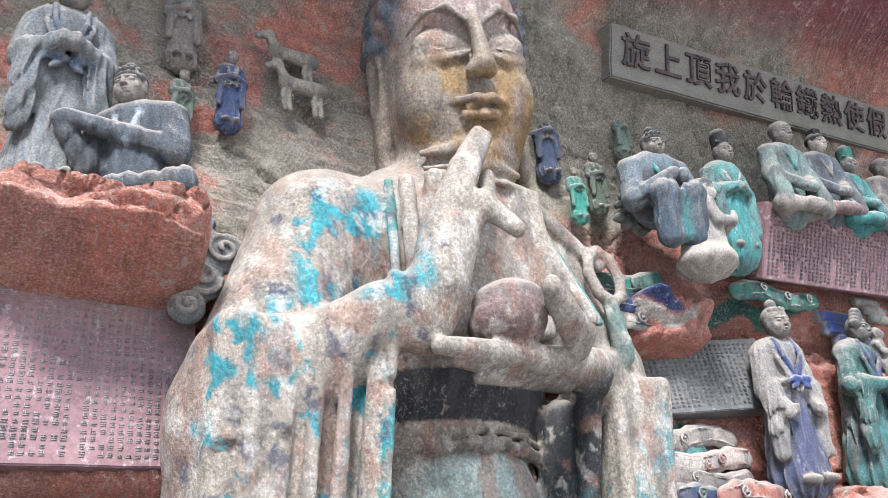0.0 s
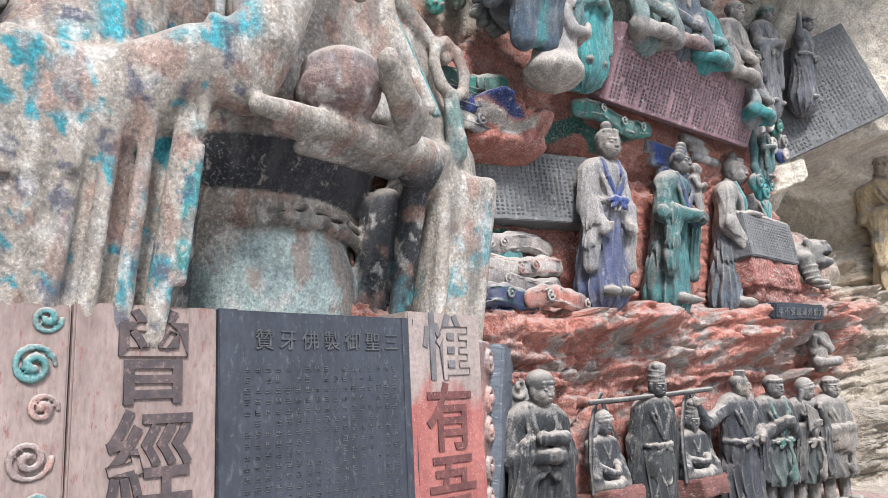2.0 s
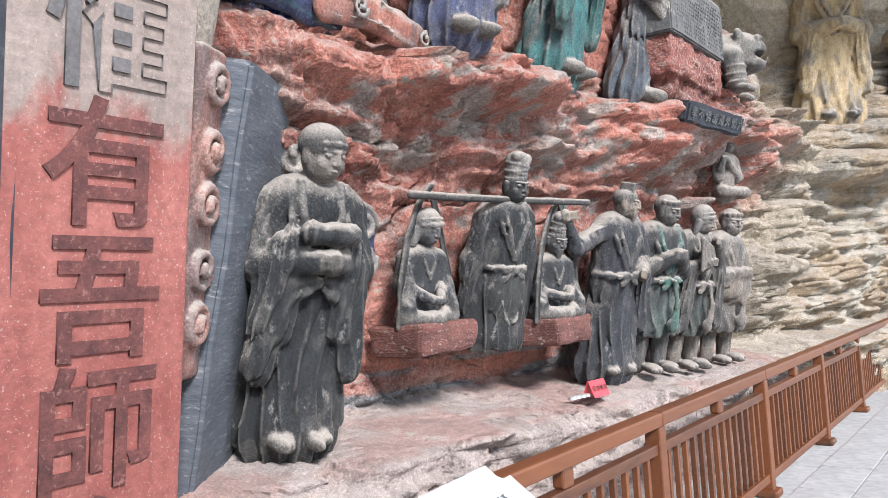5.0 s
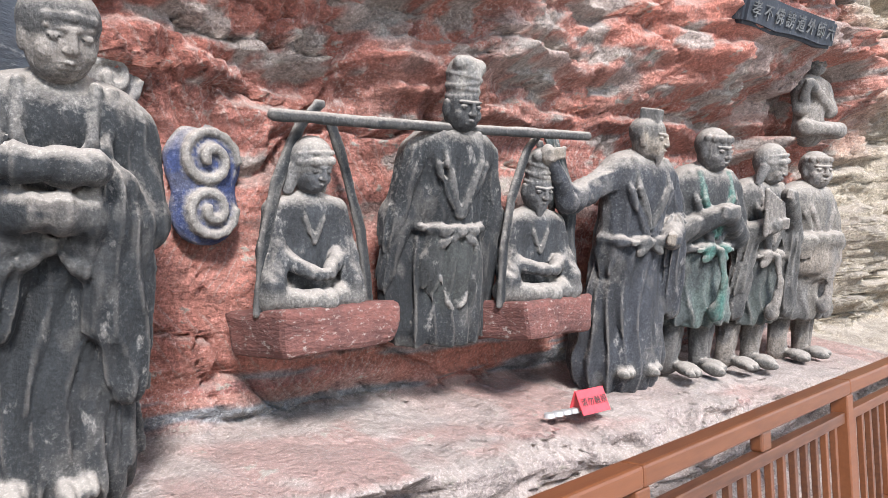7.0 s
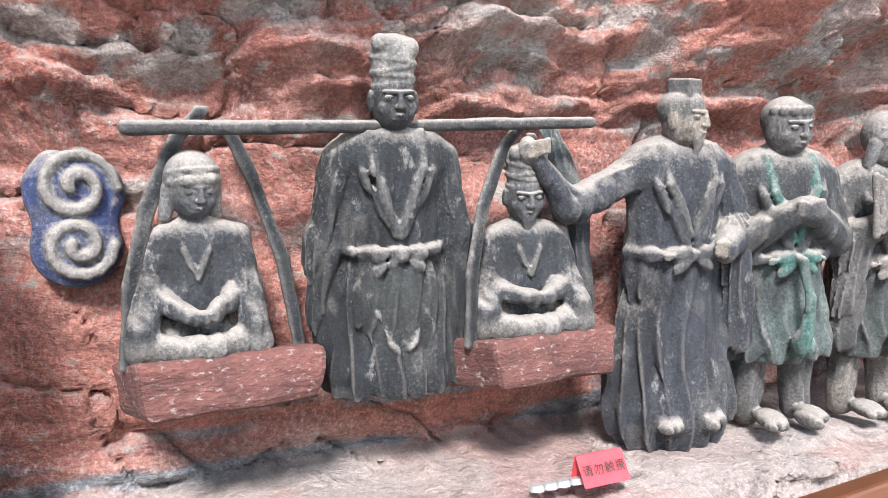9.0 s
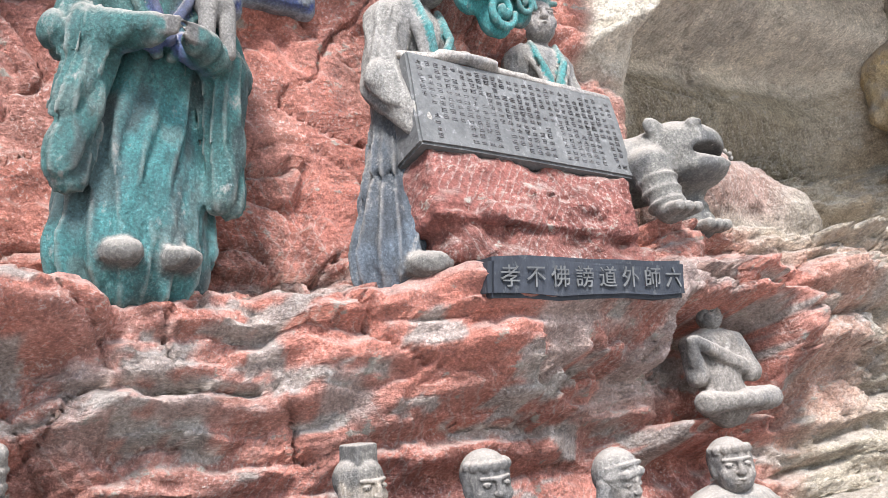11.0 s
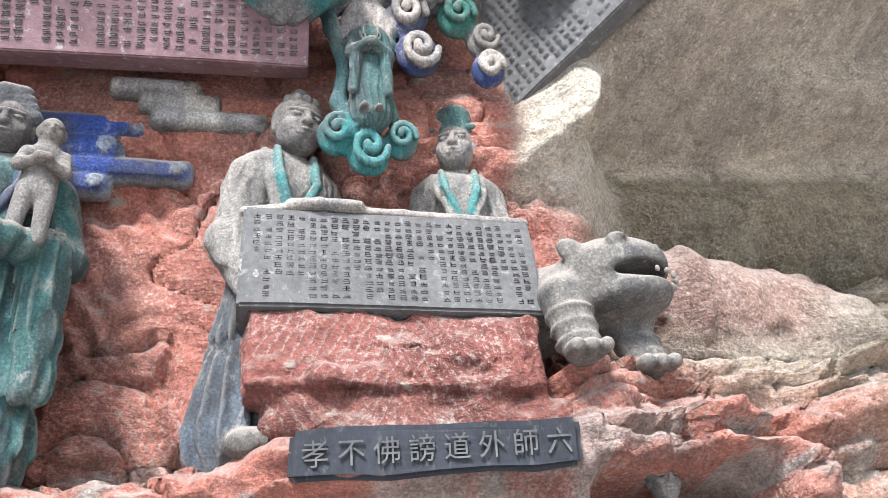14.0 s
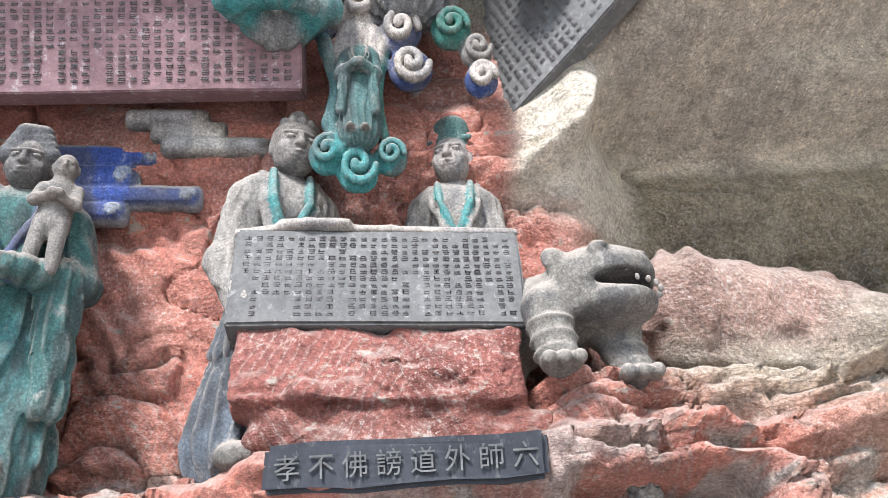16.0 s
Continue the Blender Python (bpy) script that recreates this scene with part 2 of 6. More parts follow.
def vnoise(x, y, z, seed=0):
    """Smooth value noise, 0 to 1, for whole arrays."""
    x, y, z = np.broadcast_arrays(np.asarray(x, float), np.asarray(y, float), np.asarray(z, float))
    fi, fj, fk = np.floor(x), np.floor(y), np.floor(z)
    i, j, k = fi.astype(np.int64), fj.astype(np.int64), fk.astype(np.int64)
    u, v, w = x - fi, y - fj, z - fk
    u, v, w = u * u * (3 - 2 * u), v * v * (3 - 2 * v), w * w * (3 - 2 * w)
    out = 0
    for a in (0, 1):
        for b in (0, 1):
            for c in (0, 1):
                out = out + hash3(i + a, j + b, k + c, seed) * (u if a else 1 - u) * (v if b else 1 - v) * (w if c else 1 - w)
    return out


def fbm(x, y, z, seed=0, octaves=4, gain=0.5):
    s, a, t = 0, 1.0, 0
    for o in range(octaves):
        s = s + a * vnoise(x * 2 ** o, y * 2 ** o, z * 2 ** o, seed + o)
        t, a = t + a, a * gain
    return s / t


def sstep(a, b, v):
    t = np.clip((v - a) / (b - a), 0, 1)
    return t * t * (3 - 2 * t)


def window(v, a, b, soft):
    """1 between a and b, fading over soft outside."""
    return sstep(a - soft, a + soft, v) * (1 - sstep(b - soft, b + soft, v))


def mesh_of(name, verts, faces, material, colours=None, smooth=True):
    me = bpy.data.meshes.new(name)
    verts = np.asarray(verts, np.float32)
    faces = np.asarray(faces, np.int32)
    me.vertices.add(len(verts))
    me.vertices.foreach_set("co", verts.ravel())
    k = faces.shape[1]
    me.loops.add(faces.size)
    me.loops.foreach_set("vertex_index", faces.ravel())
    me.polygons.add(len(faces))
    me.polygons.foreach_set("loop_start", np.arange(0, faces.size, k, dtype=np.int32))
    if smooth:
        me.polygons.foreach_set("use_smooth", np.ones(len(faces), bool))
    if colours is not None:
        at = me.color_attributes.new("paint", "FLOAT_COLOR", "POINT")
        c = np.ones((len(verts), 4), np.float32)
        c[:, :3] = colours
        at.data.foreach_set("color", c.ravel())
    me.materials.append(material)
    me.update()
    me.validate()
    return me


def part(name, bm, material, parent=None, label=""):
    me = bpy.data.meshes.new(name)
    bm.to_mesh(me)
    bm.free()
    me.materials.append(material)
    ob = new(name, me)
    if parent is not None:
        ob.parent = parent
    if label:
        tagged(ob, label)
    return ob


def box_bm(cx, cy, cz, sx, sy, sz, bev=0.0, bm=None, rot=None, taper=1.0):
    """A block of full sizes sx, sy, sz about its centre, with bevelled edges."""
    own = bmesh.new()
    bmesh.ops.create_cube(own, size=1.0)
    for v in own.verts:
        k = taper if v.co.z > 0 else 1.0
        v.co = Vector((v.co.x * sx * k, v.co.y * sy * k, v.co.z * sz))
    if bev:
        bmesh.ops.bevel(own, geom=own.edges[:], offset=bev, segments=2, affect="EDGES", profile=0.5)
    m = Matrix.Translation((cx, cy, cz)) @ (rot if rot is not None else Matrix.Identity(4))
    own.transform(m)
    if bm is None:
        return own
    me = bpy.data.meshes.new("tmp")
    own.to_mesh(me)
    bm.from_mesh(me)
    own.free()
    bpy.data.meshes.remove(me)
    return bm


# ---- carving: smooth distance fields turned into one mesh ----
def surface_net(D, origin, h):
    s = D < 0
    nx, ny, nz = D.shape
    corner = [(a, b, c) for a in (0, 1) for b in (0, 1) for c in (0, 1)]
    cnt = sum(s[a:nx - 1 + a, b:ny - 1 + b, c:nz - 1 + c].astype(np.int8) for a, b, c in corner)
    act = (cnt > 0) & (cnt < 8)
    idx = -np.ones(act.shape, np.int32)
    I, J, K = np.nonzero(act)
    idx[I, J, K] = np.arange(len(I))
    acc, num = np.zeros((len(I), 3)), np.zeros(len(I))
    for a in corner:
        for ax in range(3):
            if a[ax]:
                continue
            b = list(a)
            b[ax] = 1
            d0, d1 = D[I + a[0], J + a[1], K + a[2]], D[I + b[0], J + b[1], K + b[2]]
            cr = (d0 < 0) != (d1 < 0)
            t = np.where(cr, d0 / np.where(cr, d0 - d1, 1), 0)
            p = np.tile(np.array(a, float), (len(I), 1))
            p[:, ax] = t
            acc[cr] += p[cr]
            num += cr
    V = (acc / num[:, None] + np.stack([I, J, K], 1)) * h + np.array(origin)
    F = []
    for ax in range(3):
        sl0, sl1 = [slice(1, -1)] * 3, [slice(1, -1)] * 3
        sl0[ax], sl1[ax] = slice(0, -1), slice(1, None)
        a, b = s[tuple(sl0)], s[tuple(sl1)]
        e = np.stack(np.nonzero(a != b), 1)
        off = np.ones(3, int)
        off[ax] = 0
        e = e + off
        u, v = [(1, 2), (2, 0), (0, 1)][ax]
        du, dv = np.zeros(3, int), np.zeros(3, int)
        du[u], dv[v] = 1, 1
        q = [e - du - dv, e - dv, e, e - du]
        q = np.stack([idx[c[:, 0], c[:, 1], c[:, 2]] for c in q], 1)
        flip = ~s[e[:, 0], e[:, 1], e[:, 2]]
        q[flip] = q[flip][:, ::-1]
        F.append(q)
    F = np.concatenate(F)
    return V, F[(F >= 0).all(1)]


class Carving:
    """Collects rounded solids with their pigments; finish() blends them into one carved mesh."""

    def __init__(self):
        self.prims, self.fine, self.drape = [], None, None

    def add(self, fn, lo, hi, col, k=0.02, cut=False):
        self.prims.append((fn, np.array(lo, float), np.array(hi, float), col, k, cut))
        return self

    def ell(self, c, r, col, k=0.02, cut=False, rot=None):
        c, r = np.array(c, float), np.array(r, float)
        R = np.array(Euler([radians(a) for a in rot]).to_matrix()).T if rot else None

        def fn(P):
            q = P - c
            if R is not None:
                q = q @ R.T
            q = q / r
            n = np.sqrt((q * q).sum(-1))
            return (n - 1) * r.min() * (0.5 + 0.5 * np.clip(n, 0, 1)) if cut else (n - 1) * r.min()
        m = r.max() if rot else r
        return self.add(fn, c - m, c + m, col, k, cut)

    def cap(self, a, b, ra, rb, col, k=0.02, flat=1.0, cut=False, folds=0, amp=0.0):
        """A tapering rounded bar from a to b; flat squashes it front to back; folds: grooves along it."""
        a, b = np.array(a, float), np.array(b, float)
        s = np.array([1, 1 / flat, 1])

        def fn(P):
            p, q = (P - a) * s, (b - a) * s
            t = np.clip((p @ q) / max(q @ q, 1e-9), 0, 1)
            w = p - t[..., None] * q
            d = np.sqrt((w * w).sum(-1)) - (ra + (rb - ra) * t)
            if folds:
                ang = np.arctan2(w[..., 0], -w[..., 1])
                d = d + amp * (1.6 * np.abs(np.sin(0.5 * (ang * folds + 2.5 * np.sin(t * 4 + 1.7 * ang)))) - 1.0) * (0.35 + 0.65 * (1 - t))
            return d * min(1, flat)
        R = np.array([max(ra, rb)] * 3)
        return self.add(fn, np.minimum(a, b) - R, np.maximum(a, b) + R, col, k, cut)

    def bar(self, c, half, rnd, col, k=0.02, rot=None, cut=False):
        c, half = np.array(c, float), np.array(half, float)
        R = np.array(Euler([radians(a) for a in rot]).to_matrix()) if rot else np.eye(3)

        def fn(P):
            q = np.abs((P - c) @ R) - (half - rnd)
            return np.sqrt((np.maximum(q, 0) ** 2).sum(-1)) + np.minimum(q.max(-1), 0) - rnd
        e = np.abs(R) @ half
        return self.add(fn, c - e, c + e, col, k, cut)

    def tube(self, pts, r, col, k=0.01, flat=1.0):
        for p, q in zip(pts[:-1], pts[1:]):
            self.cap(p, q, r, r, col, k, flat)
        return self

    def spiral(self, c, r, col, th=0.02, turns=1.7, hand=1, k=0.01, depth=None):
        """A scroll of cloud, lying in the plane of the wall."""
        pts = []
        n = int(14 * turns)
        for i in range(n + 1):
            a = hand * 2 * math.pi * turns * i / n
            q = r * (1 - 0.85 * i / n)
            pts.append((c[0] + q * math.cos(a), c[1] - 0.25 * r * i / n, c[2] + q * math.sin(a)))
        return self.tube(pts, th, col, k)

    def solid(self, h, rough, seed=1, clip_back=None):
        """Vertices, faces and pigments of the blended solids."""
        lo = np.min([p[1] for p in self.prims if not p[5]], 0) - 3 * h
        hi = np.max([p[2] for p in self.prims if not p[5]], 0) + 3 * h
        if clip_back is not None:
            hi[1] = min(hi[1], clip_back)
        n = np.maximum(np.ceil((hi - lo) / h).astype(int) + 1, 4)
        ax = [lo[i] + h * np.arange(n[i]) for i in range(3)]
        D = np.full(n, 10.0, np.float32)
        C = np.zeros((*n, 3), np.float32)
        for fn, a, b, col, k, cut in self.prims:
            pad = 3 * h + 2 * k
            sl = []
            for i in range(3):
                i0 = max(0, int((a[i] - pad - lo[i]) / h))
                i1 = min(n[i], int((b[i] + pad - lo[i]) / h) + 2)
                sl.append(slice(i0, max(i1, i0)))
            sl = tuple(sl)
            if min(D[sl].shape) == 0:
                continue
            P = np.stack(np.meshgrid(*[ax[i][sl[i]] for i in range(3)], indexing="ij"), -1)
            d = fn(P).astype(np.float32)
            old = D[sl]
            if cut:
                d = -d
                hh = np.clip(0.5 - 0.5 * (old - d) / k, 0, 1)
                D[sl] = old * (1 - hh) + d * hh + k * hh * (1 - hh)
                if col is not None:
                    C[sl] = C[sl] * (1 - hh[..., None]) + np.array(col, np.float32) * hh[..., None]
            else:
                hh = np.clip(0.5 + 0.5 * (old - d) / k, 0, 1)
                D[sl] = old * (1 - hh) + d * hh - k * hh * (1 - hh)
                C[sl] = C[sl] * (1 - hh[..., None]) + np.array(col, np.float32) * hh[..., None]
        X, Y, Z = np.meshgrid(*ax, indexing="ij")
        if rough:
            near = np.abs(D) < 3 * h
            D[near] += ((fbm(X[near] * 9, Y[near] * 9, Z[near] * 9, seed, 3) - 0.5) * rough * 2.5).astype(np.float32)
        if self.drape is not None:
            # hanging cloth: rounded ridges between sharp valleys, fanning and forking downwards
            amp, period, z_top = self.drape
            near = np.abs(D) < 3 * h
            x, y, z = X[near], Y[near], Z[near]
            fan = fbm(x / period * 0.28 + seed, y * 2, z * 1.3, 205 + seed, 3)
            u = (x + 0.55 * y) / period + 3.2 * fan + 0.9 * np.sin(z * 4.1 + seed)
            v = (x + 0.55 * y) / (0.45 * period) + 4.5 * fbm(x * 3, y * 3, z * 1.7, 305 + seed, 2)
            cloth = 1.0 - 1.7 * np.abs(np.sin(math.pi * u)) ** 0.75 + 0.45 * (0.6 - np.abs(np.sin(math.pi * v)))
            D[near] += (amp * cloth * (1 - sstep(z_top - 0.12, z_top, z)) * (0.35 + 0.65 * sstep(0.35, 0.6, fbm(x * 2.1, y, z * 1.6, 405 + seed, 2)))).astype(np.float32)
        D[[0, -1]] = np.abs(D[[0, -1]]) + 1e-3
        D[:, [0, -1]] = np.abs(D[:, [0, -1]]) + 1e-3
        D[:, :, [0, -1]] = np.abs(D[:, :, [0, -1]]) + 1e-3
        V, F = surface_net(D, lo, h)
        g = np.clip(np.round((V - lo) / h).astype(int), 0, n - 1)
        col = C[g[:, 0], g[:, 1], g[:, 2]]
        return V, F, col

    def finish(self, name, label, category, m, h=0.02, material=None, rough=0.004, group="", seed=1, clip_back=None, tint=None, warp=None):
        V, F, col = self.solid(h, rough, seed, clip_back)
        if self.fine is not None:
            k, o, R, hf = self.fine
            V2, F2, col2 = k.solid(hf, rough * 0.3, seed)
            V2 = V2 @ R.T + o
            V, F, col = np.concatenate([V, V2]), np.concatenate([F, F2 + len(V)]), np.concatenate([col, col2])
        if warp is not None:
            V = warp(V)
        if tint is None and material is None:
            # drapery pigments worn in streaks, with bare and sooty places
            a = fbm(V[:, 0] * 8 + V[:, 1] * 5 + seed, V[:, 1] * 4, V[:, 2] * 2.6, 5, 4)[:, None]
            b = fbm(V[:, 0] * 11, V[:, 1] * 11, V[:, 2] * 7 + seed, 15, 3)[:, None]
            col = col * (1 - 0.6 * sstep(0.50, 0.62, a)) + col.mean(1, keepdims=True) * np.array((0.42, 0.42, 0.43)) * 0.6 * sstep(0.50, 0.62, a)
            pale = 0.25 * sstep(0.56, 0.66, b)
            col = col * (1 - pale) + np.array((0.21, 0.19, 0.165)) * pale
        if tint is not None:
            col = tint(V, col)
        ob = new(name, mesh_of(name, V, F, material or STATUE, col))
        ob.matrix_world = m
        return tagged(ob, label, category, group)

# ---- the cliff: one carved rock face, x along it, y into it ----
RED, RUST, TAN, GREY = (0.54, 0.205, 0.145), (0.42, 0.145, 0.105), (0.42, 0.34, 0.25), (0.30, 0.28, 0.25)
GREEN, TEAL, BLUE, PALE = (0.035, 0.17, 0.13), (0.045, 0.235, 0.225), (0.025, 0.05, 0.17), (0.50, 0.44, 0.38)
OCHRE, DARK, MUD, PINK = (0.46, 0.345, 0.22), (0.045, 0.048, 0.05), (0.23, 0.20, 0.17), (0.44, 0.23, 0.18)


def cliff_right(x, z):
    y = 4.80 - 0.09 * (x - 6) - 0.20 * np.clip(z - 1.0, 0, 1.6)
    y = y - 0.90 * (1 - sstep(0.80, 1.0, z + 0.1 * (fbm(x * 1.3, 0, 0, 3) - 0.5))) + 0.12 * (1 - sstep(0.3, 0.6, z))
    y = y - 0.40 * sstep(2.20, 3.02, z + 0.35 * (fbm(x * 0.9, 3, 0, 5) - 0.5))
    y = y + 0.30 * sstep(3.08, 3.2, z) - 0.22 * np.clip(z - 3.2, 0, 1.3)
    y = y - 0.22 * sstep(4.45, 4.8, z) - 0.12 * np.maximum(z - 5, 0)
    y = y - 0.55 * sstep(5.9, 7.1, z)
    return y - 3.0 * sstep(7.25, 8.6, z)


def cliff_left(x, z):
    y = 4.9 - 0.55 * sstep(3.2, 3.4, z)
    y = y - 0.55 * window(z, 4.42, 4.72, 0.06) * (1 - sstep(0.95, 1.2, x))
    y = y - 0.18 * sstep(4.6, 7.0, z)
    return y - 3.4 * sstep(7.2, 8.8, z)


def cliff_y(x, z):
    w = sstep(2.2, 3.6, x)
    y = cliff_left(x, z) * (1 - w) + cliff_right(x, z) * w
    # the brow to the right swings out over a hollow
    edge = 4.90 + 0.24 * np.clip(x - 9.72, 0, 2.5) - 0.30 * window(x, 9.70, 10.12, 0.10)
    y = y - 0.75 * np.clip(x - 9.72, 0, 2.6) * sstep(-0.01, 0.05, z - edge) - 0.5 * sstep(10.2, 11.5, x) * np.clip(z - edge - 0.16, 0, 1)
    hollow = sstep(10.0, 10.5, x) * window(z, 3.44, 5.15, 0.06) * (1 - sstep(12.2, 13.2, x))
    y = y + (0.35 + 0.15 * (z - 3.3)) * hollow
    shelf = 3.14 + 0.30 * sstep(8.5, 9.95, x)
    y = y - 0.19 * window(x, 8.55, 12.3, 0.22) * sstep(2.55, 2.85, z) * (1 - sstep(-0.03, 0.04, z - shelf))
    y = y - 0.30 * sstep(9.5, 9.85, x) * window(x, 8.55, 12.3, 0.22) * sstep(2.98, 3.22, z) * (1 - sstep(-0.03, 0.04, z - shelf))
    # boulders that carry figures
    for bx, bz, rx, rz, d in ((0.5, 4.62, 0.62, 0.26, 0.42), (5.0, 4.54, 0.55, 0.20, 0.46), (6.45, 2.98, 0.75, 0.16, 0.16), (9.1, 3.12, 1.0, 0.20, 0.12), (10.35, 2.75, 0.35, 0.3, 0.18), (13.4, 3.18, 0.95, 0.40, 0.55), (12.3, 2.2, 0.7, 0.35, 0.35), (11.6, 1.5, 0.6, 0.4, 0.3)):
        q = ((x - bx) / rx) ** 4 + ((z - bz) / rz) ** 4
        y = y - d * np.clip(1 - q, 0, 1) ** 0.4
    y = y - 0.75 * sstep(12.9, 14.2, x) * sstep(3.1, 3.5, z)
    # boulders of bare rock further on
    y = y - 0.5 * sstep(12.6, 14.0, x) * window(z, 1.2, 3.9, 0.5) - 0.25 * sstep(10.6, 11.6, x) * window(z, 0.8, 2.4, 0.25)
    # a niche for the crouching musician, with a lip to sit on
    niche = window(x, 9.76, 10.46, 0.06) * window(z, 2.46, 2.96, 0.05)
    y = y * (1 - niche) + np.maximum(y, 4.02) * niche
    y = y - 0.34 * window(x, 9.75, 10.45, 0.08) * window(z, 2.34, 2.46, 0.03)
    return y


def strata(x, z):
    """Broken bedding of the sandstone."""
    warp = 0.25 * fbm(x * 0.8, 0, z * 0.8, 11)
    lay = fbm(x * 0.9, 7, (z + warp) * 6.5, 21, 4, 0.55) - 0.5
    chip = fbm(x * 4, 3, z * 5, 31, 4, 0.55) - 0.5
    block = np.abs(fbm(x * 1.7, 1, (z + warp) * 3.1, 41, 3) - 0.5)
    return lay, chip, block


def cliff_rough(x, z):
    lay, chip, block = strata(x, z)
    ridge = np.round(fbm(x * 1.5, 9, z * 7 + 1.2 * fbm(x, 4, z, 83), 81, 3) * 7) / 7 - 0.5
    rawness = 0.20 + 0.80 * np.maximum.reduce([window(z, 2.35, 3.2, 0.1) * sstep(4, 5.5, x), window(z, 0, 1.05, 0.1), sstep(10.0, 10.6, x) * (1 - 0.9 * sstep(4.2, 4.7, z) * (1 - sstep(12.4, 13.2, x))),
                                               window(z, 4.42, 4.75, 0.1) * 0.8, window(z, 3.0, 3.35, 0.1)])
    chisel = 0.018 * np.sin((x * 1.0 + z * 0.6) * 48 + 5 * chip) * window(z, 2.1, 4.5, 0.2) * sstep(0.45, 0.55, fbm(x * 1.1, 2, z * 1.3, 51))
    calm = 1 - 0.9 * sstep(9.8, 10.2, x) * sstep(4.3, 4.6, z) * (1 - sstep(12.4, 13.2, x))
    fissure = 0.07 * sstep(0.012, 0.0, np.abs(fbm(x * 0.9, 13, z * 1.7, 141, 3) - 0.5)) + 0.05 * sstep(0.012, 0.0, np.abs(fbm(x * 1.6 + z * 0.8, 17, z * 1.2, 151, 3) - 0.47))
    rawness = rawness * calm
    # bedding steps with an undercut below each lip
    t = z * 5.2 + 1.1 * fbm(x * 0.7, 21, z * 0.6, 161, 3) + 0.25 * fbm(x * 5, 23, z * 2, 165, 2)
    step = (t - np.floor(t)) ** 2 * sstep(0.42, 0.56, fbm(x * 1.2, 25, z * 1.6, 171, 3))
    t2 = z * 15 + 2.5 * fbm(x * 1.1, 27, z * 1.2, 181, 3)
    step2 = (t2 - np.floor(t2)) * sstep(0.45, 0.55, fbm(x * 2.1, 29, z * 2.6, 191, 3))
    beds = rawness * (0.085 * step + 0.028 * step2)
    flat = 1 - 0.93 * window(x, 8.62, 9.75, 0.06) * window(z, 2.86, 3.16, 0.05)
    return flat * (fissure * (0.55 + 0.45 * calm) + beds + rawness * (0.42 * lay + 0.26 * chip + 0.10 * ridge - 0.5 * np.maximum(0.06 - block, 0)) + chisel)


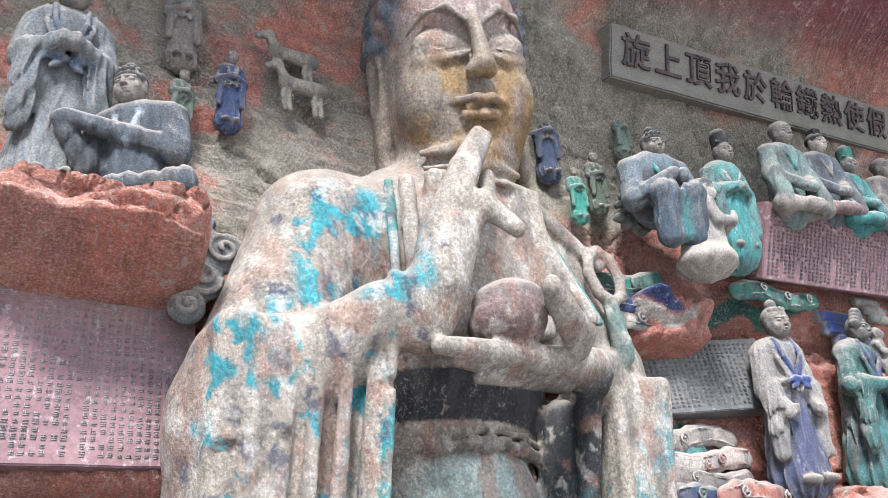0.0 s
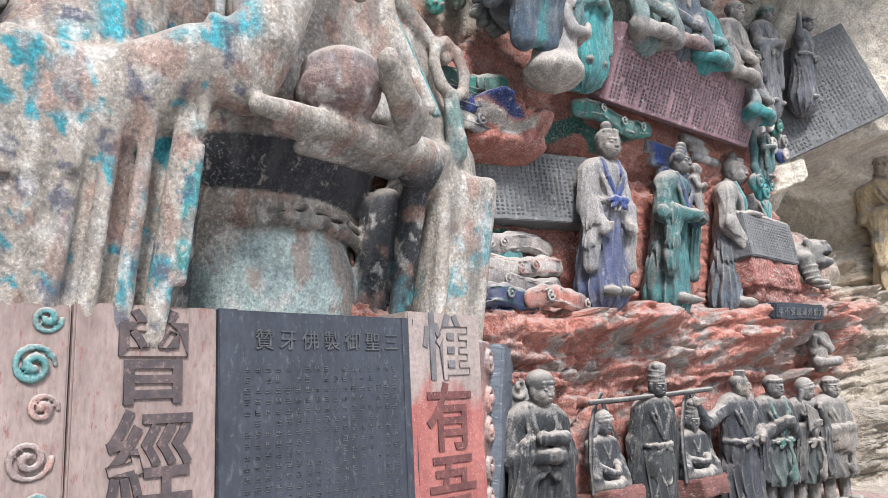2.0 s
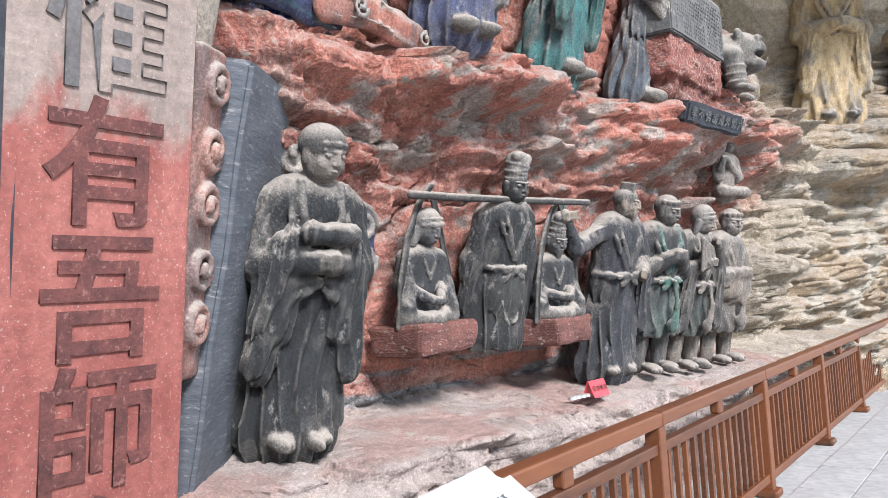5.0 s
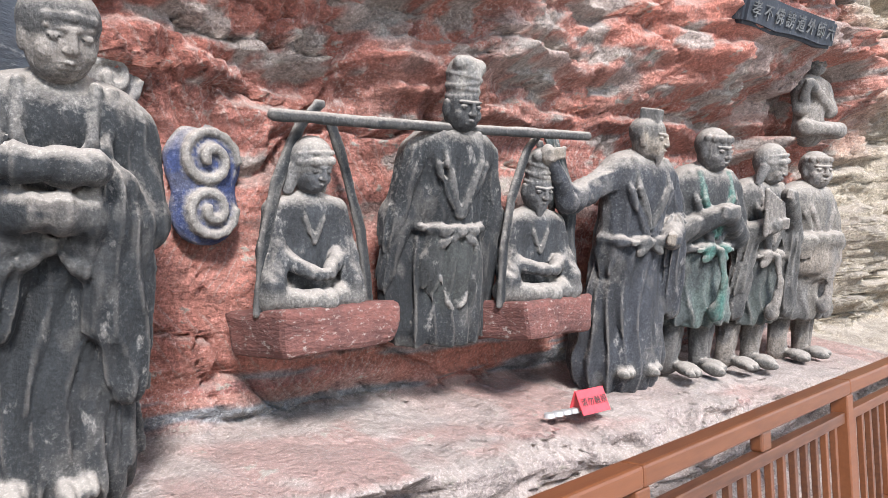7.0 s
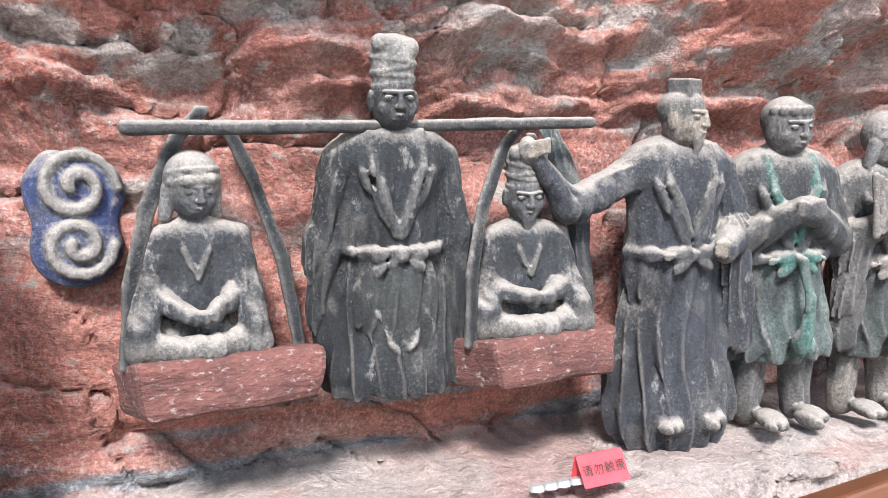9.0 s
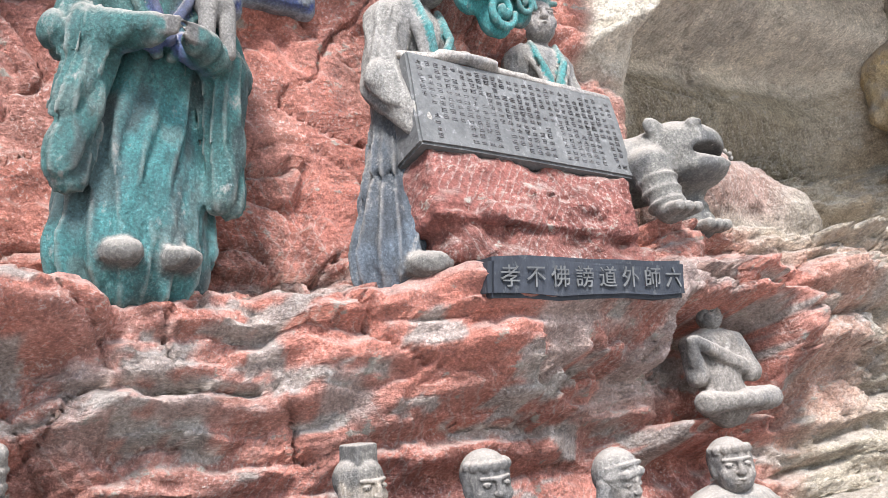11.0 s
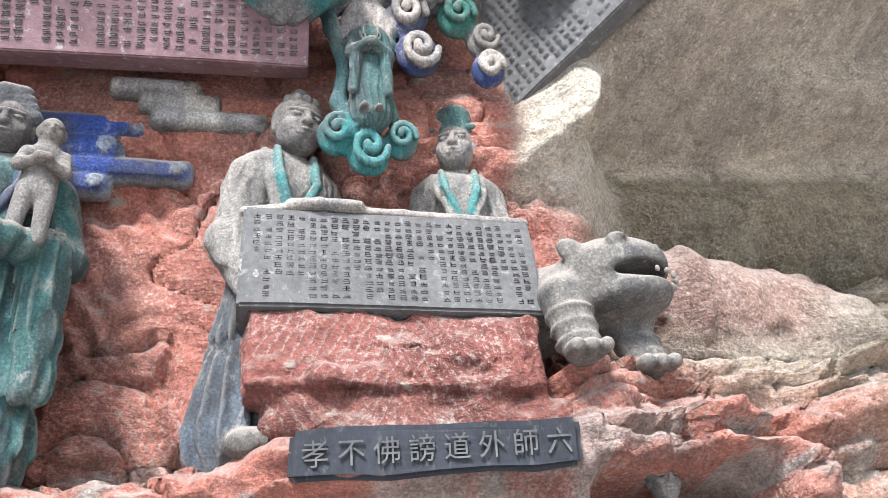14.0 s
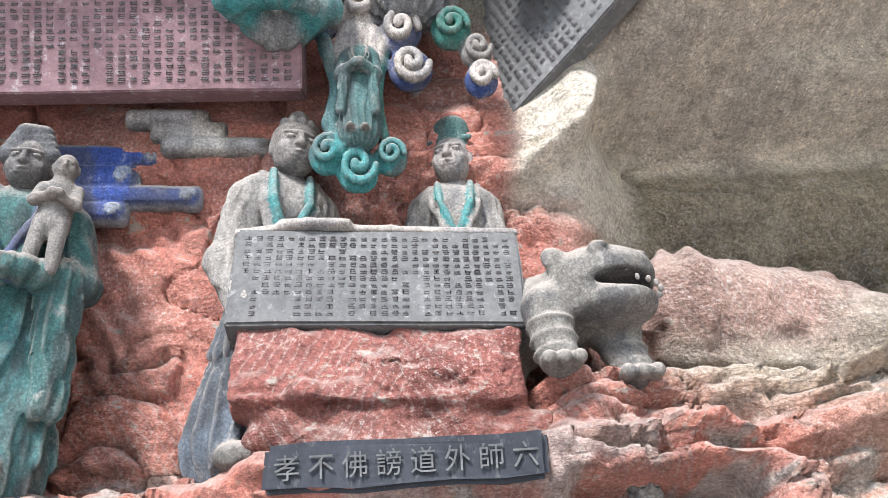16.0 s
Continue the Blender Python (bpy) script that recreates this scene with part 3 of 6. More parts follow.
def cliff_paint(x, z):
    n1, n2 = fbm(x * 1.1, 5, z * 1.4, 61), fbm(x * 3.2, 6, z * 4.5, 71)
    col = np.empty(x.shape + (3,))
    col[:] = RED

    def lay_on(mask, c):
        mask = np.clip(mask, 0, 1)[..., None]
        col[:] = col * (1 - mask) + np.array(c) * mask

    lay_on(sstep(0.42, 0.62, n2) * 0.5, PINK)
    lay_on(sstep(0.55, 0.7, n1) * 0.6, RUST)
    lay_on(window(z, 1.15, 2.3, 0.15) * (1 - sstep(9.0, 10.0, x)) * 0.55, (0.47, 0.20, 0.155))
    lay_on(sstep(9.72, 9.9, x) * sstep(4.85, 5.0, z), (0.64, 0.56, 0.44))
    # bare stone: foot of the wall, upper left, upper band, and the rock to the right
    lay_on(1 - sstep(0.85, 1.12, z + 0.35 * (n1 - 0.5)), (0.48, 0.39, 0.35))
    bed = fbm(x * 1.2, 8, z * 17 + 0.8 * n1, 75, 3)
    lay_on(window(z, 0.98, 1.26, 0.05) * sstep(0.47, 0.54, bed) * 0.85, (0.30, 0.34, 0.36))
    lay_on(window(z, 0.80, 1.20, 0.05) * sstep(0.56, 0.62, fbm(x * 1.6, 9, z * 13, 77, 3)) * 0.8, (0.42, 0.16, 0.13))
    # grey-green lichen in flecks along the bedding
    lay_on(window(z, 1.9, 3.3, 0.2) * sstep(5.0, 5.6, x) * sstep(0.60, 0.65, fbm(x * 4.5, 10, z * 12, 79, 4)) * 0.7, (0.42, 0.42, 0.37))
    lay_on((1 - sstep(2.5, 3.2, x)) * sstep(4.75, 5.0, z) * sstep(0.36, 0.52, n2 * 0.5 + n1 * 0.5), (0.30, 0.26, 0.20))
    lay_on(sstep(5.35, 5.8, z + 0.8 * (n1 - 0.5)) * sstep(2.2, 3.2, x) * sstep(0.34, 0.5, n1), (0.30, 0.27, 0.20))
    lay_on(sstep(10.0, 10.5, x + 0.9 * (n1 - 0.5) - 0.5 * (z < 3.2)) * (1 - 0.55 * window(z, 2.4, 3.3, 0.15) * (1 - sstep(11.0, 11.8, x))), (0.50, 0.42, 0.31))
    lay_on(sstep(12.0, 13.0, x), OCHRE)
    lay_on(sstep(12.0, 13.0, x) * sstep(0.45, 0.6, n2), (0.52, 0.46, 0.36))
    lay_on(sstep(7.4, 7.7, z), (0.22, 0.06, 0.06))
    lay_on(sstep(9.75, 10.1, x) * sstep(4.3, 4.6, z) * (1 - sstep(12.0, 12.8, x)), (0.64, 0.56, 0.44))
    # the hollow's brown back wall, darkened to put its shade into the paint
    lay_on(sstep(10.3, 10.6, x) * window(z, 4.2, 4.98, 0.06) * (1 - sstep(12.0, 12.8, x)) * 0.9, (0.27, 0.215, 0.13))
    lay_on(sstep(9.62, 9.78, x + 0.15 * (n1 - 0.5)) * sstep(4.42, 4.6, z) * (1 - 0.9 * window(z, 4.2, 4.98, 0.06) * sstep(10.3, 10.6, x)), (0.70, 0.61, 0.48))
    # grey weathering on the brow
    lay_on(window(z, 2.55, 3.15, 0.1) * sstep(0.60, 0.70, n2) * sstep(4.5, 5.5, x) * 0.6, (0.46, 0.42, 0.37))
    # painted cloud bands, with wavy outlines
    wx, wz = x + 0.16 * np.sin(z * 19) + 0.1 * n2, z + 0.05 * np.sin(x * 8) + 0.08 * (n2 - 0.5)
    for x0, x1, z0, z1, c in ((4.3, 5.45, 3.05, 3.16, BLUE), (4.3, 5.6, 3.18, 3.34, GREY), (4.3, 5.5, 3.36, 3.48, TEAL), (4.4, 5.75, 3.50, 3.64, PALE), (4.3, 5.4, 3.66, 3.78, GREEN),
                              (4.2, 5.15, 4.50, 4.60, PALE), (4.1, 5.0, 4.62, 4.73, BLUE), (4.0, 4.85, 4.75, 4.86, GREEN),
                              (5.7, 6.9, 4.68, 4.86, GREEN)):
        lay_on(window(wx, x0, x1, 0.05) * window(wz, z0, z1, 0.015), c)
    return col


def grid_sheet(name, xs, zs, label):
    X, Z = np.meshgrid(xs, zs, indexing="ij")
    lay, chip, block = strata(X, Z)
    Y = cliff_y(X, Z) + cliff_rough(X, Z)
    calm = 1 - sstep(9.9, 10.3, X) * sstep(4.3, 4.6, Z) * (1 - sstep(12.4, 13.2, X))
    XX, ZZ = X + 0.05 * chip * calm, Z - 0.05 * chip * calm
    V = np.stack([XX, Y, ZZ], -1).reshape(-1, 3)
    n, m = len(xs), len(zs)
    i = (np.arange(n - 1)[:, None] * m + np.arange(m - 1)[None]).ravel()
    F = np.stack([i, i + m, i + m + 1, i + 1], 1)
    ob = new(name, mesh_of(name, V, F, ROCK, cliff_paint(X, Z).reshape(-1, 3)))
    return tagged(ob, label, "cliff", kind="structure")


XS = np.concatenate([np.arange(-9, -0.6, 0.15), np.arange(-0.6, 4.6, 0.026), np.arange(4.6, 12.2, 0.017), np.arange(12.2, 18, 0.05), np.arange(18, 34, 0.2)])
ZS = np.concatenate([np.arange(-0.3, 0.3, 0.1), np.arange(0.3, 5.0, 0.017), np.arange(5.0, 6.6, 0.026), np.arange(6.6, 9.6, 0.08)])
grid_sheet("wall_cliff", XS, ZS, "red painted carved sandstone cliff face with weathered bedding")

# ground and the open side of the gorge
part("ground", box_bm(10, -40, -0.15, 400, 300, 0.3), PAVING)
tagged(bpy.data.objects["ground"], "pale grey stone paving at the foot of the cliff", "paving", kind="structure")

# ---- tablets with writing ----
def glyph_mesh(text, size, depth, material, name, bold=0.0):
    cu = bpy.data.curves.new("glyph", "FONT")
    cu.body, cu.size, cu.extrude, cu.align_x, cu.align_y = text, size, depth, "CENTER", "CENTER"
    cu.offset = bold * size
    tmp = new("glyph", cu)
    bpy.context.view_layer.update()
    me = bpy.data.meshes.new_from_object(tmp.evaluated_get(bpy.context.evaluated_depsgraph_get()))
    bpy.data.objects.remove(tmp)
    bpy.data.curves.remove(cu)
    me.name = name
    me.materials.clear()
    me.materials.append(material)
    return me


def on_face(parent, me, x, z, name, turn=0, y=-0.004, sx=1.0):
    """Puts a flat mesh (drawn in x, y) upright on a slab whose face lies at local y."""
    ob = new(name, me)
    ob.parent = parent
    ob.matrix_basis = Matrix.Translation((x, y, z)) @ Matrix.Rotation(radians(turn), 4, "Y") @ Matrix.Rotation(radians(90), 4, "X") @ Matrix.Diagonal((sx, 1, 1, 1))
    return ob


def slab(w, h, d, bm=None, bev=0.01, wob=0.006, seed=0, x=0.0, z=0.0, y=0.0):
    """A rough slab, its face at y = 0, from x to x + w and z to z + h."""
    own = box_bm(x + w / 2, y + d / 2, z + h / 2, w, d, h, 0, bm)
    bmesh.ops.subdivide_edges(own, edges=own.edges[:], cuts=5, use_grid_fill=True)
    for v in own.verts:
        p = v.co * 4 + Vector((seed, 0, 0))
        v.co += noise.noise_vector(p) * wob
    bmesh.ops.bevel(own, geom=[e for e in own.edges if e.calc_face_angle(0) > 1.0], offset=bev, segments=2, affect="EDGES")
    for f in own.faces:
        f.smooth = False
    return own


def small_writing(parent, w, h, cols, rows, material, seed, x=0.0, z=0.0, fill=0.72, y=0.0, keep=0.92):
    """Columns of characters too small to read: each a few plain strokes."""
    rnd = random.Random(seed)
    V, F = [], []

    def stroke(cx, cz, sx, sz):
        b = len(V)
        for dy in (-0.004, 0.004):
            V.extend([(cx - sx, y + dy, cz - sz), (cx + sx, y + dy, cz - sz), (cx + sx, y + dy, cz + sz), (cx - sx, y + dy, cz + sz)])
        F.extend([(b, b + 1, b + 2, b + 3), (b, b + 4, b + 5, b + 1), (b + 1, b + 5, b + 6, b + 2), (b + 2, b + 6, b + 7, b + 3), (b + 3, b + 7, b + 4, b)])

    cw, rh = w / cols, h / rows
    for i in range(cols):
        length = rows if rnd.random() < 0.8 else rnd.randint(rows // 2, rows)
        for j in range(length):
            if rnd.random() > keep:
                continue
            cx, cz = x + (i + 0.5) * cw + rnd.uniform(-0.04, 0.04) * cw, z + h - (j + 0.5) * rh
            a, b = cw * fill / 2, rh * fill / 2
            t = min(a, b) * 0.125
            for q in range(rnd.randint(2, 3)):
                stroke(cx + rnd.uniform(-0.1, 0.1) * a, cz + b * (-0.75 + 0.75 * q) + rnd.uniform(-0.1, 0.1) * b, a * rnd.uniform(0.55, 0.95), t)
            for q in range(rnd.randint(1, 2)):
                stroke(cx + a * rnd.choice((-0.6, 0, 0.6)), cz + rnd.uniform(-0.2, 0.2) * b, t, b * rnd.uniform(0.45, 0.9))
    ob = new("writing", mesh_of("writing", V, F, material, None, False))
    ob.parent = parent
    return tagged(ob, kind="stuff")


def tablet(label, m, w, h, d, material, ink, cols, rows, seed, margin=0.04):
    t = part("inscribed_tablet", slab(w, h, d, None, 0.008, 0.006, seed), material)
    t.matrix_world = m
    tagged(t, label, "tablet")
    small_writing(t, w - 2 * margin, h - 2 * margin, cols, rows, ink, seed, margin, margin)
    return t


def facing(x, y, z, turn=0.0, lean=0.0):
    """A pose at the lower left corner of a face; turn: degrees to the left about z; lean: the top comes forward."""
    return pose(x, y, z, lean, 0, turn)



# the great stele: clouded border, two couplet panels, and the black text between
def stele():
    root = tagged(new("stele"), "tall carved stone stele with black text and painted couplet panels", "stele")
    root.matrix_world = pose(0.2, 4.25, 0.3, 7.5)
    top = 2.56
    dark = part("text_panel", slab(1.40, top, 0.5, None, 0.01, 0.004, 1, 2.08, 0), BLACK_SLATE, root, "black stone panel with fine white inscription")
    pale = part("couplet_panel", slab(0.74, top, 0.5, None, 0.01, 0.004, 2, 1.33, 0), TAN_SLATE, root, "pale painted panel with large dark characters")
    part("border_panel", slab(0.33, top - 0.02, 0.5, None, 0.012, 0.008, 3, 0.99, 0), TAN_SLATE, root, "pale border panel carved with clouds")
    part("far_panel", slab(1.6, top - 0.06, 0.5, None, 0.012, 0.006, 4, -0.62, 0), BLACK_SLATE, root, "black weathered stone panel")
    for x in (2.08, 3.38):
        part("border_strip", slab(0.11, top + 0.003, 0.04, None, 0.005, 0.004, 5 + x, x, 0, -0.008), BLACK_SLATE, root, "dark pitted border strip")
    red = part("couplet_panel", slab(0.73, top + 0.05, 0.5, None, 0.012, 0.005, 8), RED_PANEL, root, "red painted panel with large carved characters")
    red.matrix_basis = pose(3.43, -0.01, 0, 0, 0, 3)
    side = part("side_slab", slab(0.76, top - 0.08, 0.30, None, 0.02, 0.012, 12), BLUE_SLATE, root, "blue-grey side slab of the stele")
    side.matrix_basis = pose(4.30, 0.26, -0.06, 6, 0, 36)
    c = Carving()
    for i, hand in zip(range(5), (1, -1, 1, -1, 1)):
        c.spiral((0.0, 0, 1.25 + 0.25 * i), 0.10, PINK, 0.018, 1.6, hand)
    c.bar((0.0, 0.06, 1.72), (0.12, 0.05, 0.70), 0.03, (0.30, 0.15, 0.12), 0.02)
    clouds = c.finish("edge_clouds", "", "", Matrix.Identity(4), 0.012)
    clouds.parent = root
    clouds.matrix_basis = pose(4.25, 0.20, 0.02, 3, 0, 30)
    c = Carving()
    for i, (hand, col) in enumerate(((1, PINK), (-1, PALE), (1, TEAL), (-1, PINK), (1, TEAL))):
        c.spiral((0.0, 0, 0.3 + 0.27 * i * 1.55), 0.10, col, 0.015, 1.8, hand)
        c.spiral((0.05, 0, 0.52 + 0.27 * i * 1.55), 0.07, col, 0.013, 1.5, -hand)
    clouds = c.finish("border_clouds", "", "", Matrix.Identity(4), 0.012)
    clouds.parent = root
    clouds.matrix_basis = pose(1.16, 0.0, 0.28)
    for i, ch in enumerate("曾經百鍊"):
        me = glyph_mesh(ch, 0.50, 0.010, INK_DARK, "character", 0.014)
        on_face(pale, me, 1.72, top - 0.30 - i * 0.50, "character", 0, -0.006, 0.92)
    for i, ch in enumerate("惟有吾師金"):
        me = glyph_mesh(ch, 0.48, 0.006, INK_FAINT if i == 0 else INK_RED, "character", 0.016)
        on_face(red, me, 0.37, top - 0.22 - i * 0.475, "character", 0, -0.005, 1.0)
    for i, ch in enumerate("贊牙佛製御聖三"):
        me = glyph_mesh(ch, 0.125, 0.006, INK_DIM, "character")
        on_face(dark, me, 2.36 + i * 0.155, top - 0.17, "character", 0, -0.004)
    small_writing(dark, 1.12, 1.9, 17, 32, INK_DIM, 5, 2.22, 0.36, 0.6, 0.0, 0.9)
    return root


stele()

tablet("weathered grey stone tablet covered with small dark writing", facing(0.0, 4.22, 3.42, 4, 4), 1.12, 1.08, 0.25, PINK_SLATE, INK_PALE, 22, 24, 11)
tablet("grey stone tablet with faint small writing", facing(4.35, 4.36, 3.84, -14, 3), 1.85, 0.66, 0.25, GREY_SLATE, INK_FAINT, 34, 16, 12)
tablet("plum-coloured stone tablet with dense small dark writing", facing(6.02, 3.50, 4.90, -3, 32), 2.62, 0.72, 0.22, PINK_SLATE, INK_FAINT, 44, 18, 13)
tablet("large grey slanting stone tablet with columns of writing", facing(9.66, 3.62, 4.90, -50, 8) @ pose(0, 0, 0, 0, -16, 0), 1.75, 1.3, 0.12, GREY_SLATE, INK_FAINT, 34, 24, 14)


RED_ROUGH = stone_plain("rough_red_rock", (0.085, 0.036, 0.030), (0.22, 0.085, 0.065), 5, 0.9, (1, 1, 2), 0.015, (0.34, 0.27, 0.23))


def desk():
    root = tagged(new("carved_desk"), "projecting red rock desk with grey inscribed front", "desk")
    root.location = (8.38, 3.52, 3.36)
    f = part("inscribed_front", slab(1.28, 0.50, 0.36, None, 0.012, 0.005, 21, 0, 0.28), GREY_SLATE, root, "grey stone front with rows of dark writing")
    small_writing(f, 1.20, 0.43, 26, 12, INK_FAINT, 15, 0.04, 0.315, 0.72)
    c = Carving()
    c.bar((0.64, 0.22, 0.12), (0.60, 0.19, 0.17), 0.03, (0.30, 0.10, 0.075), 0.02)
    c.bar((0.72, 0.24, -0.14), (0.62, 0.15, 0.12), 0.05, (0.27, 0.095, 0.07), 0.03, (0, 4, 0))
    for i in range(5):
        c.cap((0.05 + 0.2 * i, 0.02, 0.06 * (i % 3) - 0.02), (0.35 + 0.22 * i, 0.03, 0.05 * (i % 3) + 0.02), 0.024, 0.014, None, 0.012, 1, True)
    base = c.finish("red_base", "chipped red rock base", "", Matrix.Identity(4), 0.011, ROCK, 0.036)
    base.parent = root
    c = Carving()
    c.tube([(0.0, 0.05, 0.79), (0.3, 0.0, 0.80), (0.7, 0.02, 0.795), (1.27, 0.03, 0.79)], 0.022, PALE, 0.02)
    c.tube([(0.2, 0.0, 0.81), (0.32, -0.03, 0.80), (0.5, -0.02, 0.805)], 0.02, PALE, 0.02)
    e = c.finish("table_edge", "", "", Matrix.Identity(4), 0.012)
    e.parent = root
    return root


desk()

# black plaque cut into the rock, and the row of great characters below the roof
plaque = part("rock_plaque", slab(1.05, 0.18, 0.20, None, 0.02, 0.018, 31), BLACK_SLATE)
plaque.matrix_world = facing(8.60, 3.555, 2.93, -6.5, 20)
tagged(plaque, "small black plaque with carved characters in the rock", "plaque")
for i, ch in enumerate("孝不佛謗道外師六"):
    on_face(plaque, glyph_mesh(ch, 0.10, 0.003, INK_WORN, "character"), 0.09 + i * 0.125, 0.09, "character", 0, -0.010)

BAND_STONE = stone_plain("drab_band_stone", (0.14, 0.13, 0.105), (0.23, 0.21, 0.175), 4.0, 0.85, (1, 1, 2), 0.008, (0.26, 0.23, 0.19))
band = part("title_band", slab(4.4, 0.55, 0.2, None, 0.015, 0.01, 33), BAND_STONE)
band.matrix_world = facing(4.60, 3.21, 6.70, -3.5, 24)
tagged(band, "grey stone band with large black carved characters", "inscription")
for i, ch in enumerate("旋上頂我於輪鐵熱使假"):
    on_face(band, glyph_mesh(ch, 0.36, 0.01, INK_DARK, "character", 0.012), 0.30 + i * 0.405, 0.29, "character", 0, -0.012)

# marble block before the stele, and the visitors' board
block = part("marble_block", slab(1.36, 0.60, 0.46, None, 0.03, 0.03, 41), MARBLE)
block.matrix_world = pose(1.78, 3.33, 0.80, 0, 2, 3)
tagged(block, "rough pale marble block beside the stele", "block")
foot = part("block_base", box_bm(0.66, 0.24, -0.40, 1.25, 0.40, 0.82, 0.02), BLACK_SLATE, block, "dark stone base")


def board():
    root = tagged(new("visitor_board"), "tilted white metal visitor board with dark writing on posts", "sign")
    root.matrix_world = pose(3.80, 2.44, -0.06, 0, 0, 8)
    bm = box_bm(0.33, 0, 0, 0.66, 0.48, 0.025, 0)
    bmesh.ops.bevel(bm, geom=[e for e in bm.edges if abs(e.verts[0].co.z - e.verts[1].co.z) > 0.01], offset=0.06, segments=5, affect="EDGES")
    p = part("panel", bm, WHITE_PAINT, root, "white rounded panel")
    p.matrix_basis = pose(0, 0, 1.06, 38, 0, 0)
    w = small_writing(p, 0.5, 0.3, 16, 7, INK_FAINT, 44, 0.08, -0.15, 0.6)
    w.matrix_basis = pose(0, 0, 0.0135, -90, 0, 0)
    for x in (0.12, 0.54):
        part("leg", box_bm(x, 0.02, 0.52, 0.05, 0.05, 1.04, 0.006), WHITE_PAINT, root)
    return root


board()


def red_sign():
    bm = bmesh.new()
    w, d, h = 0.21, 0.09, 0.115
    box_bm(0, -d / 2 * 0.55, h / 2, w, 0.006, h * 1.06, 0.001, bm, Matrix.Rotation(radians(-22), 4, "X"))
    box_bm(0, d / 2 * 0.55, h / 2, w, 0.006, h * 1.06, 0.001, bm, Matrix.Rotation(radians(22), 4, "X"))
    s = part("folded_sign", bm, RED_PLASTIC)
    s.matrix_world = pose(7.54, 3.97, 0.885, 0, 0, -4)
    tagged(s, "red folded plastic sign with black characters", "sign")
    for i, ch in enumerate("请勿触摸"):
        ob = on_face(s, glyph_mesh(ch, 0.046, 0.0006, INK_DARK, "character"), -0.075 + i * 0.05, 0.058, "character", 0, -0.029)
        ob.matrix_basis = Matrix.Translation((-0.075 + i * 0.05, -0.0335, 0.058)) @ Matrix.Rotation(radians(68), 4, "X")
    for i in range(4):
        b = bmesh.new()
        bmesh.ops.create_cone(b, cap_ends=True, segments=18, radius1=0.028, radius2=0.024, depth=0.022)
        cup = part("incense_cup", b, MARBLE)
        cup.location = (7.28 + 0.055 * i, 4.02 - 0.008 * i, 0.905)
        tagged(cup, "small pale round cup on the ledge", "cup", "cups on the ledge")


red_sign()

# ---- wooden fence along the walk ----
def fence():
    root = tagged(new("fence"), "low varnished reddish wooden fence with square posts and slats", "fence")
    root.matrix_world = pose(3.0, 3.10, 0, 0, 0, 0.8) @ Matrix.Diagonal((1, 1, 1.04, 1))
    x0, x1 = -9.0, 15.2

    def piece(name, me, x, y, z):
        ob = new(name, me)
        ob.parent = root
        ob.location = (x, y, z)
        return ob

    def bx(name, sx, sy, sz, bev):
        bm = box_bm(0, 0, 0, sx, sy, sz, bev)
        me = bpy.data.meshes.new(name)
        bm.to_mesh(me)
        bm.free()
        me.materials.append(WOOD)
        return me

    step = 2.1
    rail = bx("top_rail", step, 0.10, 0.075, 0.012)
    mid = bx("middle_rail", step - 0.09, 0.06, 0.055, 0.006)
    low = bx("bottom_rail", step - 0.09, 0.06, 0.06, 0.006)
    post = bx("post", 0.09, 0.09, 0.80, 0.008)
    foot = bx("post_foot", 0.17, 0.17, 0.06, 0.02)
    block = bx("spacer_block", 0.10, 0.06, 0.085, 0.012)
    slat = bx("slat", 0.035, 0.03, 0.53, 0.003)
    n = int((x1 - x0) / step)
    for i in range(n + 1):
        x = x0 + i * step
        piece("post", post, x, 0, 0.44)
        piece("post_foot", foot, x, 0, 0.03)
        if i == n:
            break
        piece("top_rail", rail, x + step / 2, 0, 0.8775)
        piece("middle_rail", mid, x + step / 2, 0, 0.7275)
        piece("bottom_rail", low, x + step / 2, 0, 0.14)
        piece("spacer_block", block, x + step / 2, 0, 0.7975)
        for j in range(14):
            piece("slat", slat, x + 0.15 + j * (step - 0.3) / 13, 0, 0.435)
    gate = bx("gate_post", 0.12, 0.12, 1.15, 0.01)
    piece("gate_post", gate, 14.4, 0.55, 0.575)
    return root


fence()

# ---- carved figures ----
SKIN, NEAR_BLACK, ROBE, ASH = (0.22, 0.19, 0.16), (0.022, 0.024, 0.025), (0.048, 0.048, 0.047), (0.23, 0.21, 0.185)
SASH = (0.085, 0.082, 0.076)


